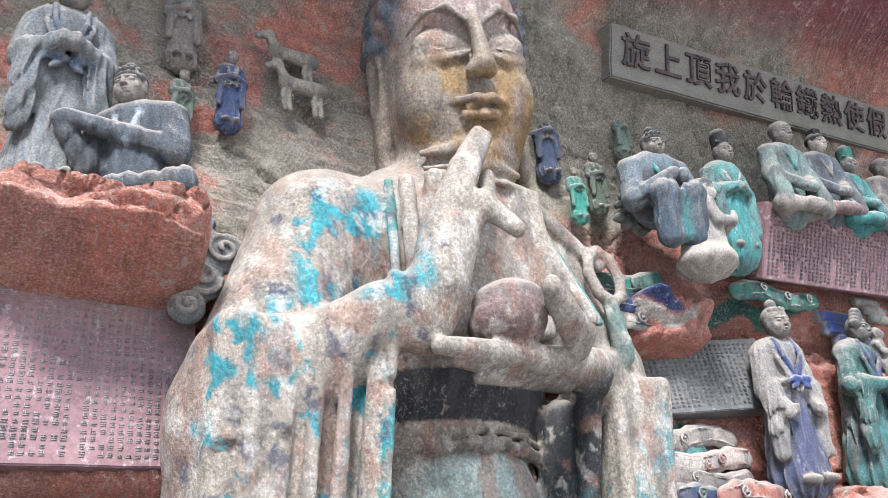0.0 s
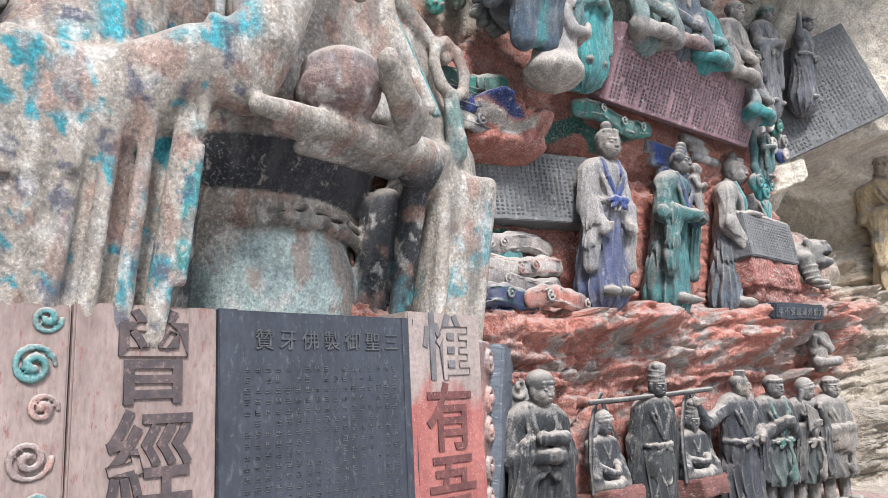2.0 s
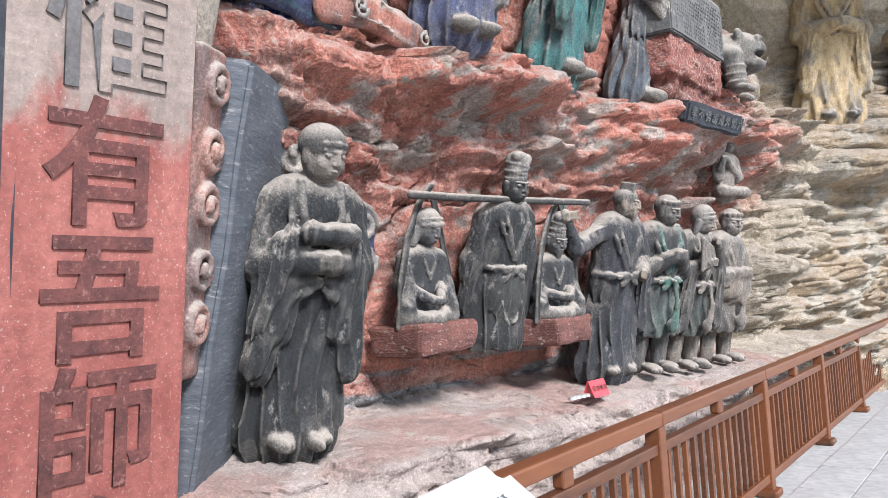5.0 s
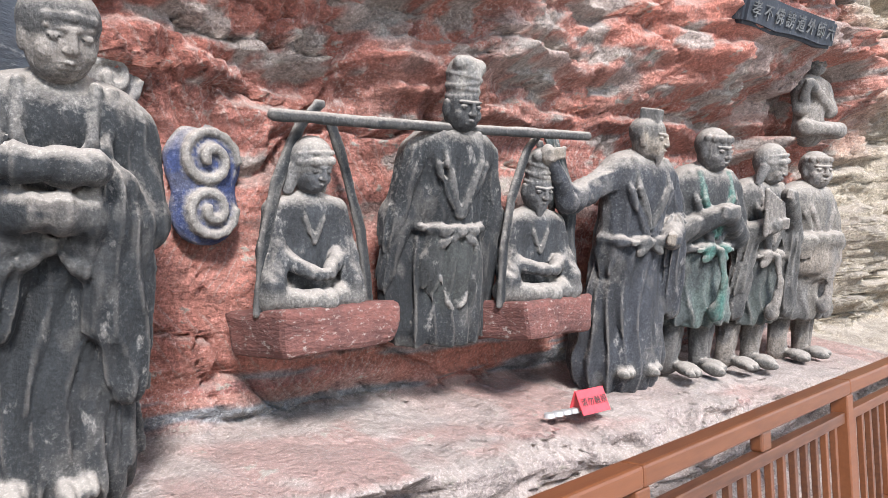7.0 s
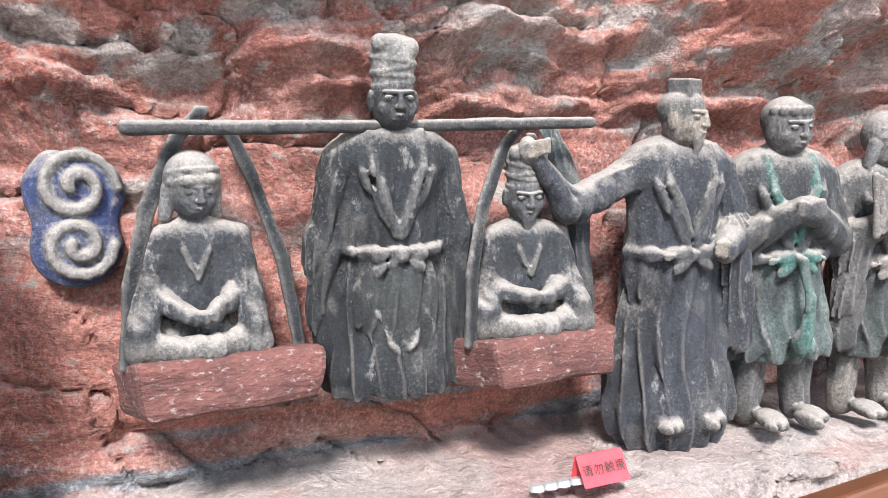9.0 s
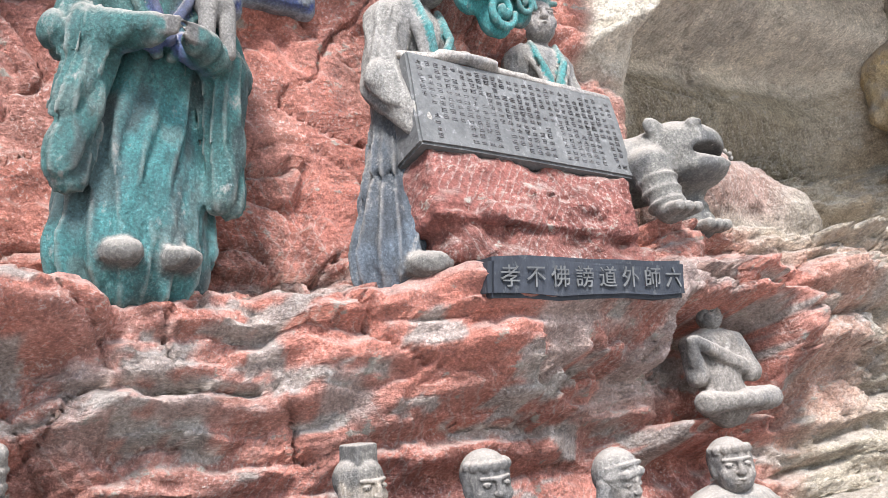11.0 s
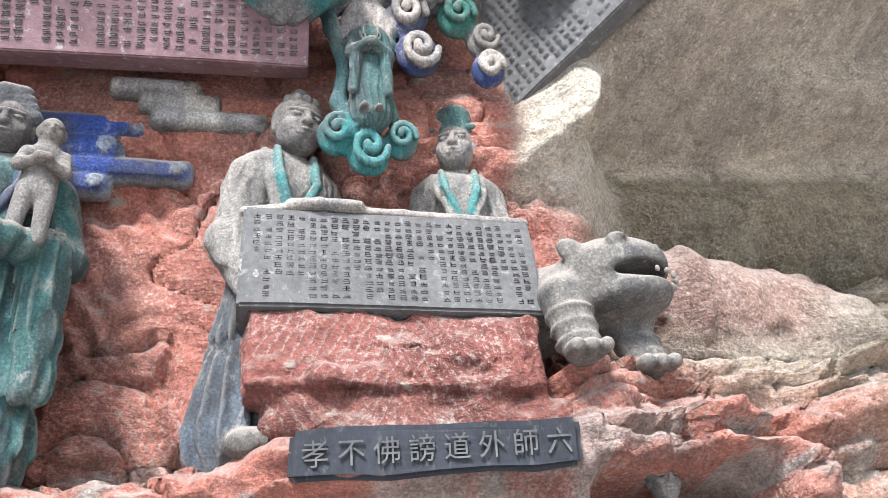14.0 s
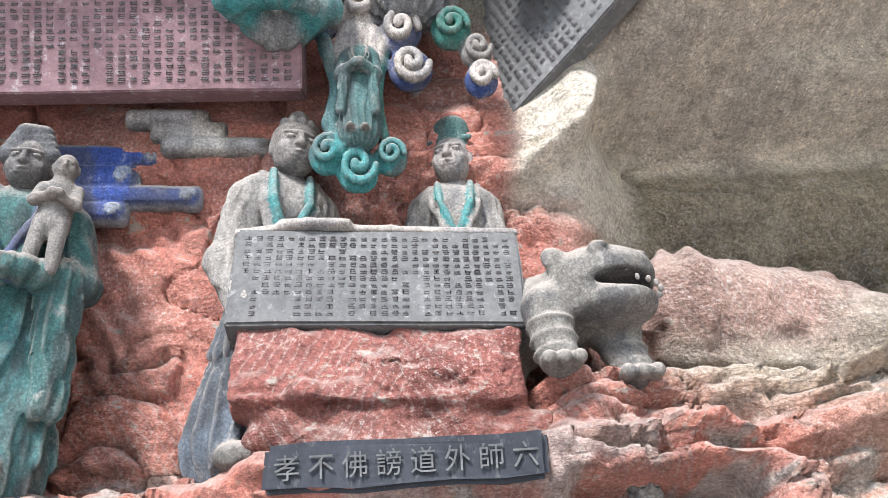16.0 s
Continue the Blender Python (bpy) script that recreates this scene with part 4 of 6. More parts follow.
def face(c, o, s, skin, beard=False, smile=0.0):
    """A head at o with half-height s, looking towards -y."""
    x, y, z = o
    c.ell((x, y, z), (0.72 * s, 0.78 * s, 0.98 * s), skin, 0.1 * s)
    c.ell((x, y - 0.25 * s, z - 0.45 * s), (0.55 * s, 0.5 * s, 0.45 * s), skin, 0.2 * s)
    for q in (-1, 1):
        c.ell((x + q * 0.33 * s, y - 0.80 * s, z + 0.10 * s), (0.22 * s, 0.13 * s, 0.12 * s), None, 0.06 * s, True)
        c.ell((x + q * 0.31 * s, y - 0.66 * s, z + 0.08 * s), (0.18 * s, 0.12 * s, 0.10 * s), skin, 0.02 * s)
        c.cap((x + q * 0.08 * s, y - 0.78 * s, z + 0.25 * s), (x + q * 0.50 * s, y - 0.60 * s, z + 0.28 * s), 0.075 * s, 0.05 * s, skin, 0.04 * s)
        c.cap((x + q * 0.14 * s, y - 0.78 * s, z + 0.06 * s), (x + q * 0.47 * s, y - 0.67 * s, z + 0.07 * s), 0.022 * s, 0.02 * s, NEAR_BLACK, 0.02 * s, 1, True)
        c.ell((x + q * 0.42 * s, y - 0.50 * s, z - 0.25 * s), (0.2 * s, 0.2 * s, 0.2 * s), skin, 0.15 * s)
        c.ell((x + q * 0.74 * s, y + 0.02 * s, z - 0.02 * s), (0.10 * s, 0.20 * s, 0.34 * s), skin, 0.05 * s)
    c.cap((x, y - 0.80 * s, z + 0.22 * s), (x, y - 0.88 * s, z - 0.16 * s), 0.08 * s, 0.13 * s, skin, 0.08 * s)
    c.ell((x, y - 0.84 * s, z - 0.19 * s), (0.2 * s, 0.12 * s, 0.09 * s), skin, 0.05 * s)
    c.cap((x - 0.22 * s, y - 0.72 * s, z - 0.42 * s + smile * s), (x, y - 0.83 * s, z - 0.45 * s), 0.05 * s, 0.065 * s, skin, 0.04 * s)
    c.cap((x + 0.22 * s, y - 0.72 * s, z - 0.42 * s + smile * s), (x, y - 0.83 * s, z - 0.45 * s), 0.05 * s, 0.065 * s, skin, 0.04 * s)
    c.cap((x - 0.2 * s, y - 0.72 * s, z - 0.55 * s), (x + 0.2 * s, y - 0.72 * s, z - 0.55 * s), 0.06 * s, 0.06 * s, skin, 0.05 * s)
    c.cap((x - 0.2 * s, y - 0.84 * s, z - 0.49 * s), (x + 0.2 * s, y - 0.84 * s, z - 0.49 * s), 0.025 * s, 0.025 * s, None, 0.03 * s, 1, True)
    if beard:
        c.cap((x, y - 0.62 * s, z - 0.7 * s), (x, y - 0.55 * s, z - 1.35 * s), 0.3 * s, 0.12 * s, skin, 0.1 * s, 0.6)


def headgear(c, o, s, kind, col):
    x, y, z = o
    if kind == "turban":
        c.cap((x, y + 0.05 * s, z + 0.55 * s), (x, y + 0.05 * s, z + 1.35 * s), 0.66 * s, 0.74 * s, col, 0.05 * s, 0.95)
        for i in range(4):
            tilt, zz, r = (0.10, -0.06, 0.14, -0.10)[i] * s, z + (0.52 + 0.24 * i) * s, (0.64, 0.66, 0.68, 0.70)[i] * s
            ring = [(x + r * math.sin(a), y + 0.05 * s - r * 0.95 * math.cos(a), zz + tilt * math.sin(a)) for a in np.linspace(-2.2, 2.2, 12)]
            c.tube(ring, 0.075 * s, col, 0.06 * s)
        c.cap((x - 0.5 * s, y - 0.3 * s, z + 1.75 * s), (x + 0.45 * s, y - 0.2 * s, z + 1.62 * s), 0.30 * s, 0.34 * s, col, 0.08 * s)
    elif kind == "cap":
        c.ell((x, y + 0.1 * s, z + 0.38 * s), (0.86 * s, 0.90 * s, 0.78 * s), col, 0.03 * s)
        c.tube([(x - 0.72 * s, y - 0.1 * s, z + 0.36 * s), (x - 0.45 * s, y - 0.58 * s, z + 0.46 * s), (x, y - 0.74 * s, z + 0.50 * s), (x + 0.45 * s, y - 0.58 * s, z + 0.46 * s), (x + 0.72 * s, y - 0.1 * s, z + 0.36 * s)], 0.13 * s, col, 0.03 * s)
    elif kind == "hood":
        c.ell((x, y + 0.12 * s, z + 0.34 * s), (0.92 * s, 0.92 * s, 0.98 * s), col, 0.05 * s)
        c.tube([(x - 0.80 * s, y - 0.1 * s, z + 0.62 * s), (x - 0.4 * s, y - 0.62 * s, z + 0.80 * s), (x + 0.4 * s, y - 0.62 * s, z + 0.84 * s), (x + 0.80 * s, y - 0.1 * s, z + 0.70 * s)], 0.10 * s, col, 0.03 * s)
        c.tube([(x - 0.75 * s, y - 0.2 * s, z + 0.30 * s), (x - 0.4 * s, y - 0.68 * s, z + 0.45 * s), (x + 0.4 * s, y - 0.68 * s, z + 0.52 * s), (x + 0.75 * s, y - 0.2 * s, z + 0.40 * s)], 0.17 * s, col, 0.04 * s)
        c.cap((x - 0.7 * s, y + 0.1 * s, z), (x - 0.85 * s, y + 0.15 * s, z - 0.9 * s), 0.3 * s, 0.22 * s, col, 0.08 * s)
        c.cap((x + 0.7 * s, y + 0.1 * s, z), (x + 0.85 * s, y + 0.15 * s, z - 0.9 * s), 0.3 * s, 0.22 * s, col, 0.08 * s)
    elif kind == "crown":
        c.cap((x, y + 0.1 * s, z + 0.55 * s), (x, y + 0.1 * s, z + 1.35 * s), 0.72 * s, 0.78 * s, col, 0.04 * s, 0.9)
        c.cap((x - 0.78 * s, y - 0.3 * s, z + 0.75 * s), (x + 0.78 * s, y - 0.3 * s, z + 0.75 * s), 0.12 * s, 0.12 * s, col, 0.03 * s)
    elif kind == "topknot":
        c.ell((x, y + 0.1 * s, z + 0.3 * s), (0.8 * s, 0.85 * s, 0.8 * s), col, 0.03 * s)
        c.ell((x, y + 0.15 * s, z + 1.15 * s), (0.38 * s, 0.38 * s, 0.45 * s), col, 0.08 * s)
        for i in range(5):
            c.ell((x + 0.55 * s * math.sin(-1.1 + i * 0.55), y - 0.55 * s * math.cos(-1.1 + i * 0.55), z + 0.78 * s), (0.17 * s, 0.17 * s, 0.2 * s), col, 0.04 * s)
    elif kind == "curls":
        c.ell((x, y + 0.12 * s, z + 0.3 * s), (0.82 * s, 0.85 * s, 0.8 * s), col, 0.03 * s)
        for i in range(7):
            c.ell((x + 0.66 * s * math.sin(-1.5 + i * 0.5), y - 0.62 * s * math.cos(-1.5 + i * 0.5), z + 0.62 * s), (0.2 * s, 0.2 * s, 0.2 * s), col, 0.04 * s)
    elif kind == "box":
        c.ell((x, y + 0.12 * s, z + 0.3 * s), (0.8 * s, 0.85 * s, 0.75 * s), col, 0.03 * s)
        c.bar((x, y + 0.05 * s, z + 1.05 * s), (0.45 * s, 0.45 * s, 0.34 * s), 0.08 * s, col, 0.05 * s)
    elif kind == "swirl":
        for i in range(4):
            c.cap((x - (0.6 - 0.12 * i) * s, y - 0.2 * s, z + (0.3 + 0.27 * i) * s), (x + (0.6 - 0.12 * i) * s, y - 0.1 * s, z + (0.42 + 0.27 * i) * s), 0.42 * s, 0.34 * s, col, 0.02 * s)


def standing(H, robe=ROBE, trim=ASH, skin=SKIN, hat=None, hatcol=SKIN, arms="clasped", beard=False, head_turn=0.0, skirt=None, belt=True, head=0.082, wide=1.0, sleeves=True, feet=True, short=False, nod=0.0, belt_z=0.50):
    """A standing robed figure of height H facing -y, feet at the origin."""
    c = Carving()
    s = head * H
    top = H * (0.80 if hat in ("turban", "crown", "topknot", "swirl") else 0.86)
    W = H * wide
    z_sh = top - 1.55 * s
    if short:
        c.cap((0, 0.02 * H, 0.25 * H), (0, 0.01 * H, 0.46 * H), 0.150 * W, 0.112 * W, skirt or robe, 0.015 * H, 0.72, False, 13, 0.014 * H)
        c.bar((0, 0, 0.10 * H), (0.3 * H, 0.3 * H, 0.10 * H), 0.01, None, 0.012 * H, None, True)
        for q in (-1, 1):
            c.cap((q * 0.065 * W, 0.02 * H, 0.24 * H), (q * 0.068 * W, 0.015 * H, 0.03 * H), 0.052 * H, 0.038 * H, skin, 0.01 * H, 1, False, 7, 0.004 * H)
        c.tube([(0.0, -0.135 * H, 0.50 * H), (0.012 * H, -0.15 * H, 0.40 * H), (0.0, -0.152 * H, 0.30 * H)], 0.014 * H, trim, 0.006 * H)
        c.ell((0.0, -0.14 * H, 0.27 * H), (0.03 * H, 0.025 * H, 0.035 * H), trim, 0.01 * H)
    else:
        c.cap((0, 0.02 * H, 0.07 * H), (0, 0.01 * H, 0.46 * H), 0.160 * W, 0.105 * W, skirt or robe, 0.02 * H, 0.72, False, 15, 0.014 * H)
    c.cap((0, 0.01 * H, 0.46 * H), (0, 0.0, z_sh - 0.05 * H), 0.105 * W, 0.105 * W, robe, 0.03 * H, 0.78, False, 11, 0.006 * H)
    c.cap((-0.075 * W, 0, z_sh - 0.01 * H), (0.080 * W, 0, z_sh - 0.015 * H), 0.060 * H, 0.060 * H, robe, 0.06 * H)
    c.cap((0, -0.005 * H, z_sh), (0, -0.02 * H, top - 0.6 * s), 0.5 * s, 0.46 * s, skin, 0.02 * H)
    # open collar in two bands down to the belt
    for q in (-1, 1):
        c.tube([(q * 0.058 * W, -0.055 * H, z_sh + 0.045 * H), (q * 0.055 * W, -0.098 * H, z_sh - 0.05 * H), (0.0, -0.098 * H, min(z_sh - 0.17 * H, (belt_z + 0.05) * H))], 0.011 * H, trim, 0.004 * H)
        c.tube([(q * 0.085 * W, -0.035 * H, z_sh + 0.04 * H), (q * 0.078 * W, -0.082 * H, z_sh - 0.06 * H), (q * 0.012 * H, -0.098 * H, z_sh - 0.22 * H)], 0.012 * H, robe, 0.004 * H)
        if feet:
            c.ell((q * 0.055 * W, -0.09 * H, 0.012 * H + 0.02 * H), (0.036 * H, 0.06 * H, 0.026 * H), (0.13, 0.12, 0.105), 0.015 * H)
    if belt:
        zb = belt_z * H
        arc = [(0.112 * W * math.sin(a), 0.005 * H - 0.090 * W * math.cos(a), zb) for a in (-1.5, -0.9, -0.45, 0.0, 0.45, 0.9, 1.5)]
        c.tube(arc, 0.017 * H, robe, 0.008 * H)
        c.ell((0, -0.112 * H, zb), (0.018 * H, 0.016 * H, 0.02 * H), trim, 0.004 * H)
        for q in (-1, 1):
            c.ell((q * 0.042 * H, -0.108 * H, zb + 0.004 * H), (0.036 * H, 0.014 * H, 0.016 * H), trim, 0.004 * H, False, (0, q * 14, 0))
            c.ell((q * 0.036 * H, -0.110 * H, zb - 0.026 * H), (0.034 * H, 0.012 * H, 0.013 * H), trim, 0.004 * H, False, (0, q * 32, 0))
    for q in (-1, 1):
        sh = (q * 0.118 * W, 0.0, z_sh - 0.03 * H)
        if arms == "clasped":
            el, ha = (q * 0.145 * W, -0.035 * H, z_sh - 0.20 * H), (q * 0.02 * H, -0.15 * H, z_sh - 0.17 * H)
        elif arms == "prayer":
            el, ha = (q * 0.135 * W, -0.03 * H, z_sh - 0.20 * H), (q * 0.012 * H, -0.14 * H, z_sh - 0.10 * H)
        elif arms == "flute":
            el, ha = (q * 0.15 * W, -0.05 * H, z_sh - 0.18 * H), (-0.04 * H + q * 0.035 * H, -0.16 * H, z_sh - 0.05 * H + q * 0.06 * H)
        elif arms == "point":
            el, ha = ((-0.27 * W, -0.04 * H, z_sh - 0.10 * H), (-0.38 * W, -0.08 * H, z_sh + 0.05 * H)) if q < 0 else ((0.16 * W, -0.02 * H, z_sh - 0.2 * H), (0.07 * W, -0.12 * H, z_sh - 0.23 * H))
        elif arms == "hang":
            el, ha = (q * 0.150 * W, 0.0, z_sh - 0.24 * H), (q * 0.155 * W, 0.01 * H, z_sh - 0.50 * H)
        elif arms == "child":
            el, ha = (q * 0.165 * W, -0.03 * H, z_sh - 0.2 * H), (q * 0.05 * H, -0.16 * H, z_sh - 0.2 * H)
        else:
            el, ha = (q * 0.14 * W, -0.02 * H, z_sh - 0.21 * H), (q * 0.10 * W, -0.10 * H, z_sh - 0.32 * H)
        c.cap(sh, el, 0.046 * H, 0.046 * H, robe, 0.025 * H, 1, False, 9, 0.006 * H)
        thin = 0.7 if arms == "point" and q < 0 else 1.0
        c.cap(el, ha, 0.050 * H * thin, 0.034 * H * thin, robe, 0.015 * H)
        if sleeves and not (arms == "point" and q < 0):
            low = (el[0] * 0.9 + ha[0] * 0.1, el[1] * 0.7 + ha[1] * 0.3, el[2] - 0.30 * H)
            c.cap((el[0] * 0.7 + ha[0] * 0.3, el[1] * 0.7 + ha[1] * 0.3, el[2]), low, 0.052 * H, 0.040 * H, robe, 0.015 * H, 0.8, False, 9, 0.012 * H)
        c.ell(ha, (0.026 * H, 0.024 * H, 0.034 * H), skin, 0.008 * H)
        for f in range(3):
            c.cap((ha[0], ha[1] - 0.02 * H, ha[2] + (f - 1) * 0.014 * H), (ha[0] - q * 0.045 * H, ha[1] - 0.026 * H, ha[2] + (f - 1) * 0.014 * H + 0.01 * H), 0.009 * H, 0.007 * H, skin, 0.003 * H)
    o = (0, -0.045 * H, top)
    k = Carving()
    face(k, (0, 0, 0), s, skin, beard)
    if hat:
        headgear(k, (0, 0, 0), s, hat, hatcol)
    ang = radians(head_turn)
    R = np.array(Matrix.Rotation(ang, 3, "Z") @ Matrix.Rotation(radians(nod), 3, "X"))
    if not feet:
        c.bar((0, 0, -0.2 * H), (0.5 * H, 0.5 * H, 0.2 * H), 0.01, None, 0.01, None, True)
    c.fine = (k, np.array(o), R, max(0.04 * s, 0.0042))
    c.drape = (0.0078 * H, 0.062 * H, z_sh)
    return c


def seated(H, robe=ROBE, trim=ASH, skin=SKIN, hat=None, hatcol=SKIN, throne=False, beard=False, head_turn=0.0, head=0.12, arms="lap", legcol=None, nod=0.0):
    """A figure sitting cross-legged (or on a throne), seat at the origin."""
    c = Carving()
    s = head * H
    top = H * (0.78 if hat in ("turban", "crown", "topknot", "swirl") else 0.87)
    z_sh = top - 1.6 * s
    lc = legcol or robe
    if throne:
        c.cap((0, 0.05 * H, 0.36 * H), (0, 0.0, z_sh), 0.17 * H, 0.15 * H, robe, 0.05 * H, 0.8, False, 8, 0.006 * H)
        for q in (-1, 1):
            c.cap((q * 0.09 * H, -0.02 * H, 0.36 * H), (q * 0.11 * H, -0.22 * H, 0.34 * H), 0.10 * H, 0.09 * H, lc, 0.03 * H)
            c.cap((q * 0.11 * H, -0.22 * H, 0.34 * H), (q * 0.10 * H, -0.19 * H, 0.05 * H), 0.09 * H, 0.085 * H, lc, 0.03 * H, 1, False, 9, 0.008 * H)
        c.cap((0, -0.2 * H, 0.30 * H), (0, -0.2 * H, 0.06 * H), 0.07 * H, 0.06 * H, trim, 0.03 * H, 1, False, 7, 0.006 * H)
        base = 0.36
    else:
        c.cap((0, 0.03 * H, 0.10 * H), (0, 0, z_sh - 0.05 * H), 0.19 * H, 0.17 * H, robe, 0.05 * H, 0.75, False, 9, 0.006 * H)
        for q in (-1, 1):
            c.cap((q * 0.14 * H, 0, 0.09 * H), (q * 0.28 * H, -0.14 * H, 0.085 * H), 0.10 * H, 0.085 * H, lc, 0.04 * H, 1, False, 6, 0.006 * H)
            c.cap((q * 0.28 * H, -0.14 * H, 0.085 * H), (-q * 0.06 * H, -0.24 * H, 0.07 * H), 0.08 * H, 0.06 * H, lc, 0.03 * H, 1, False, 5, 0.006 * H)
        base = 0.12
    c.cap((-0.14 * H, 0, z_sh), (0.14 * H, 0, z_sh), 0.085 * H, 0.085 * H, robe, 0.06 * H)
    c.cap((0, 0, z_sh), (0, -0.02 * H, top - 0.6 * s), 0.5 * s, 0.46 * s, skin, 0.02 * H)
    for q in (-1, 1):
        c.tube([(q * 0.07 * H, -0.07 * H, z_sh + 0.06 * H), (q * 0.06 * H, -0.125 * H, z_sh - 0.06 * H), (0, -0.14 * H, z_sh - 0.2 * H)], 0.016 * H, trim, 0.008 * H)
        sh = (q * 0.2 * H, 0, z_sh - 0.02 * H)
        el = (q * 0.24 * H, -0.06 * H, z_sh - 0.27 * H)
        ha = (q * 0.04 * H, -0.25 * H, (base + 0.12) * H) if arms == "lap" else ((q * 0.03 * H, -0.24 * H, z_sh - 0.12 * H) if arms == "prayer" else (-0.30 * H + q * 0.02 * H, -0.2 * H, z_sh - 0.02 * H))
        c.cap(sh, el, 0.090 * H, 0.085 * H, robe, 0.03 * H, 1, False, 7, 0.005 * H)
        if arms == "lap" and not throne:
            c.cap(el, (q * 0.27 * H, -0.16 * H, (base + 0.05) * H), 0.095 * H, 0.075 * H, robe, 0.03 * H, 1, False, 6, 0.01 * H)
        c.cap(el, ha, 0.068 * H, 0.045 * H, robe, 0.02 * H, 1, False, 6, 0.004 * H)
        c.ell(ha, (0.05 * H, 0.035 * H, 0.035 * H), skin, 0.01 * H)
    o = (0, -0.05 * H, top)
    k = Carving()
    face(k, (0, 0, 0), s, skin, beard)
    if hat:
        headgear(k, (0, 0, 0), s, hat, hatcol)
    ang = radians(head_turn)
    R = np.array(Matrix.Rotation(ang, 3, "Z") @ Matrix.Rotation(radians(nod), 3, "X"))
    c.fine = (k, np.array(o), R, max(0.04 * s, 0.0042))
    c.drape = (0.009 * H, 0.10 * H, z_sh - 0.05 * H)
    return c


def stand_at(x, y, z, turn=0.0, lean=0.0, side=0.0):
    """Feet at x, y, z; turn about z (to its left); lean: degrees the head comes forward."""
    return Matrix.Translation((x, y, z)) @ Matrix.Rotation(radians(turn), 4, "Z") @ Matrix.Rotation(radians(lean), 4, "X") @ Matrix.Rotation(radians(side), 4, "Y")



# ---- the great bust ----
STONE, LIME, TURQ, GILT = (0.28, 0.24, 0.195), (0.325, 0.28, 0.225), (0.035, 0.24, 0.27), (0.27, 0.15, 0.035)


def great_bust():
    c = Carving()
    # back and chest
    c.cap((2.85, 4.45, 3.9), (2.95, 4.15, 4.9), 0.95, 0.95, STONE, 0.15, 0.62)
    c.cap((1.95, 4.1, 4.98), (3.95, 4.15, 4.95), 0.42, 0.42, STONE, 0.25)
    # back of the hollow near black, with its shade put into the colour
    c.bar((2.85, 4.55, 3.2), (1.6, 0.28, 0.6), 0.1, NEAR_BLACK, 0.1)
    c.bar((3.0, 4.30, 3.74), (0.92, 0.14, 0.20), 0.06, NEAR_BLACK, 0.04)
    # upper arms
    c.cap((1.90, 4.05, 5.0), (1.38, 4.0, 3.7), 0.44, 0.42, STONE, 0.2, 0.9)
    c.cap((1.38, 4.0, 3.7), (1.28, 3.95, 2.6), 0.40, 0.36, STONE, 0.15, 0.9)
    c.cap((3.95, 4.1, 4.9), (4.30, 4.05, 3.9), 0.38, 0.34, STONE, 0.15, 0.9)
    # his right forearm with the deep sleeve
    c.cap((1.25, 3.85, 3.55), (2.0, 3.50, 4.05), 0.32, 0.22, LIME, 0.1)
    c.bar((1.52, 3.72, 3.30), (0.50, 0.22, 0.75), 0.10, LIME, 0.12, (0, 0, 8))
    for i in range(6):
        c.cap((1.06 + 0.17 * i, 3.515 - 0.012 * i, 2.3), (1.14 + 0.165 * i, 3.50 - 0.012 * i, 3.65 + 0.06 * i), 0.058, 0.04, LIME, 0.025)
    c.bar((1.98, 3.62, 3.40), (0.05, 0.24, 0.78), 0.03, LIME, 0.03, (0, 4, 0))
    for z0, w, cc in ((3.98, 0.028, TEAL),):
        c.cap((2.02, 3.40, z0), (2.02, 3.78, z0), w, w, cc, 0.01)
    c.cap((2.015, 3.375, 2.95), (2.04, 3.36, 4.10), 0.035, 0.035, TEAL, 0.015)
    c.tube([(1.30, 3.62, 3.62), (1.42, 3.55, 3.86), (1.66, 3.50, 4.02), (1.80, 3.50, 4.10)], 0.05, (0.22, 0.18, 0.14), 0.02)
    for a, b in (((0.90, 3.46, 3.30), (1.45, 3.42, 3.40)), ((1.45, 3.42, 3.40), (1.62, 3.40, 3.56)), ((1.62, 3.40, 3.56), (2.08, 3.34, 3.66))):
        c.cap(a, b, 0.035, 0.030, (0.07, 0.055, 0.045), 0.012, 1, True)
    # his left forearm and sleeve
    c.cap((4.28, 3.95, 3.98), (3.45, 3.45, 3.88), 0.22, 0.12, LIME, 0.08)
    c.bar((4.30, 3.85, 3.20), (0.28, 0.28, 0.72), 0.10, LIME, 0.1, (0, 0, -12))
    for i in range(4):
        c.cap((4.06 + 0.14 * i, 3.58 + 0.03 * i, 2.45), (4.03 + 0.13 * i, 3.62 + 0.03 * i, 3.75), 0.06, 0.05, LIME, 0.05)
    c.cap((3.90, 3.88, 2.5), (3.86, 3.78, 3.75), 0.07, 0.10, NEAR_BLACK, 0.05)
    c.cap((2.12, 3.95, 2.5), (2.16, 3.85, 3.75), 0.08, 0.10, MUD, 0.05)
    # skirt with its belt, inside the hollow
    pale = (0.34, 0.40, 0.36)
    c.cap((3.02, 4.38, 2.30), (3.02, 4.20, 3.02), 0.80, 0.66, pale, 0.05, 0.62, False, 26, 0.02)
    for dz, r in ((0.0, 0.040), (0.085, 0.022)):
        c.tube([(2.36, 4.10, 3.48 + dz), (2.66, 3.92, 3.50 + dz), (3.02, 3.86, 3.51 + dz), (3.36, 3.92, 3.50 + dz), (3.66, 4.10, 3.48 + dz)], r, (0.13, 0.115, 0.095), 0.03)
    c.ell((3.02, 3.83, 3.51), (0.06, 0.05, 0.06), (0.13, 0.115, 0.095), 0.02)
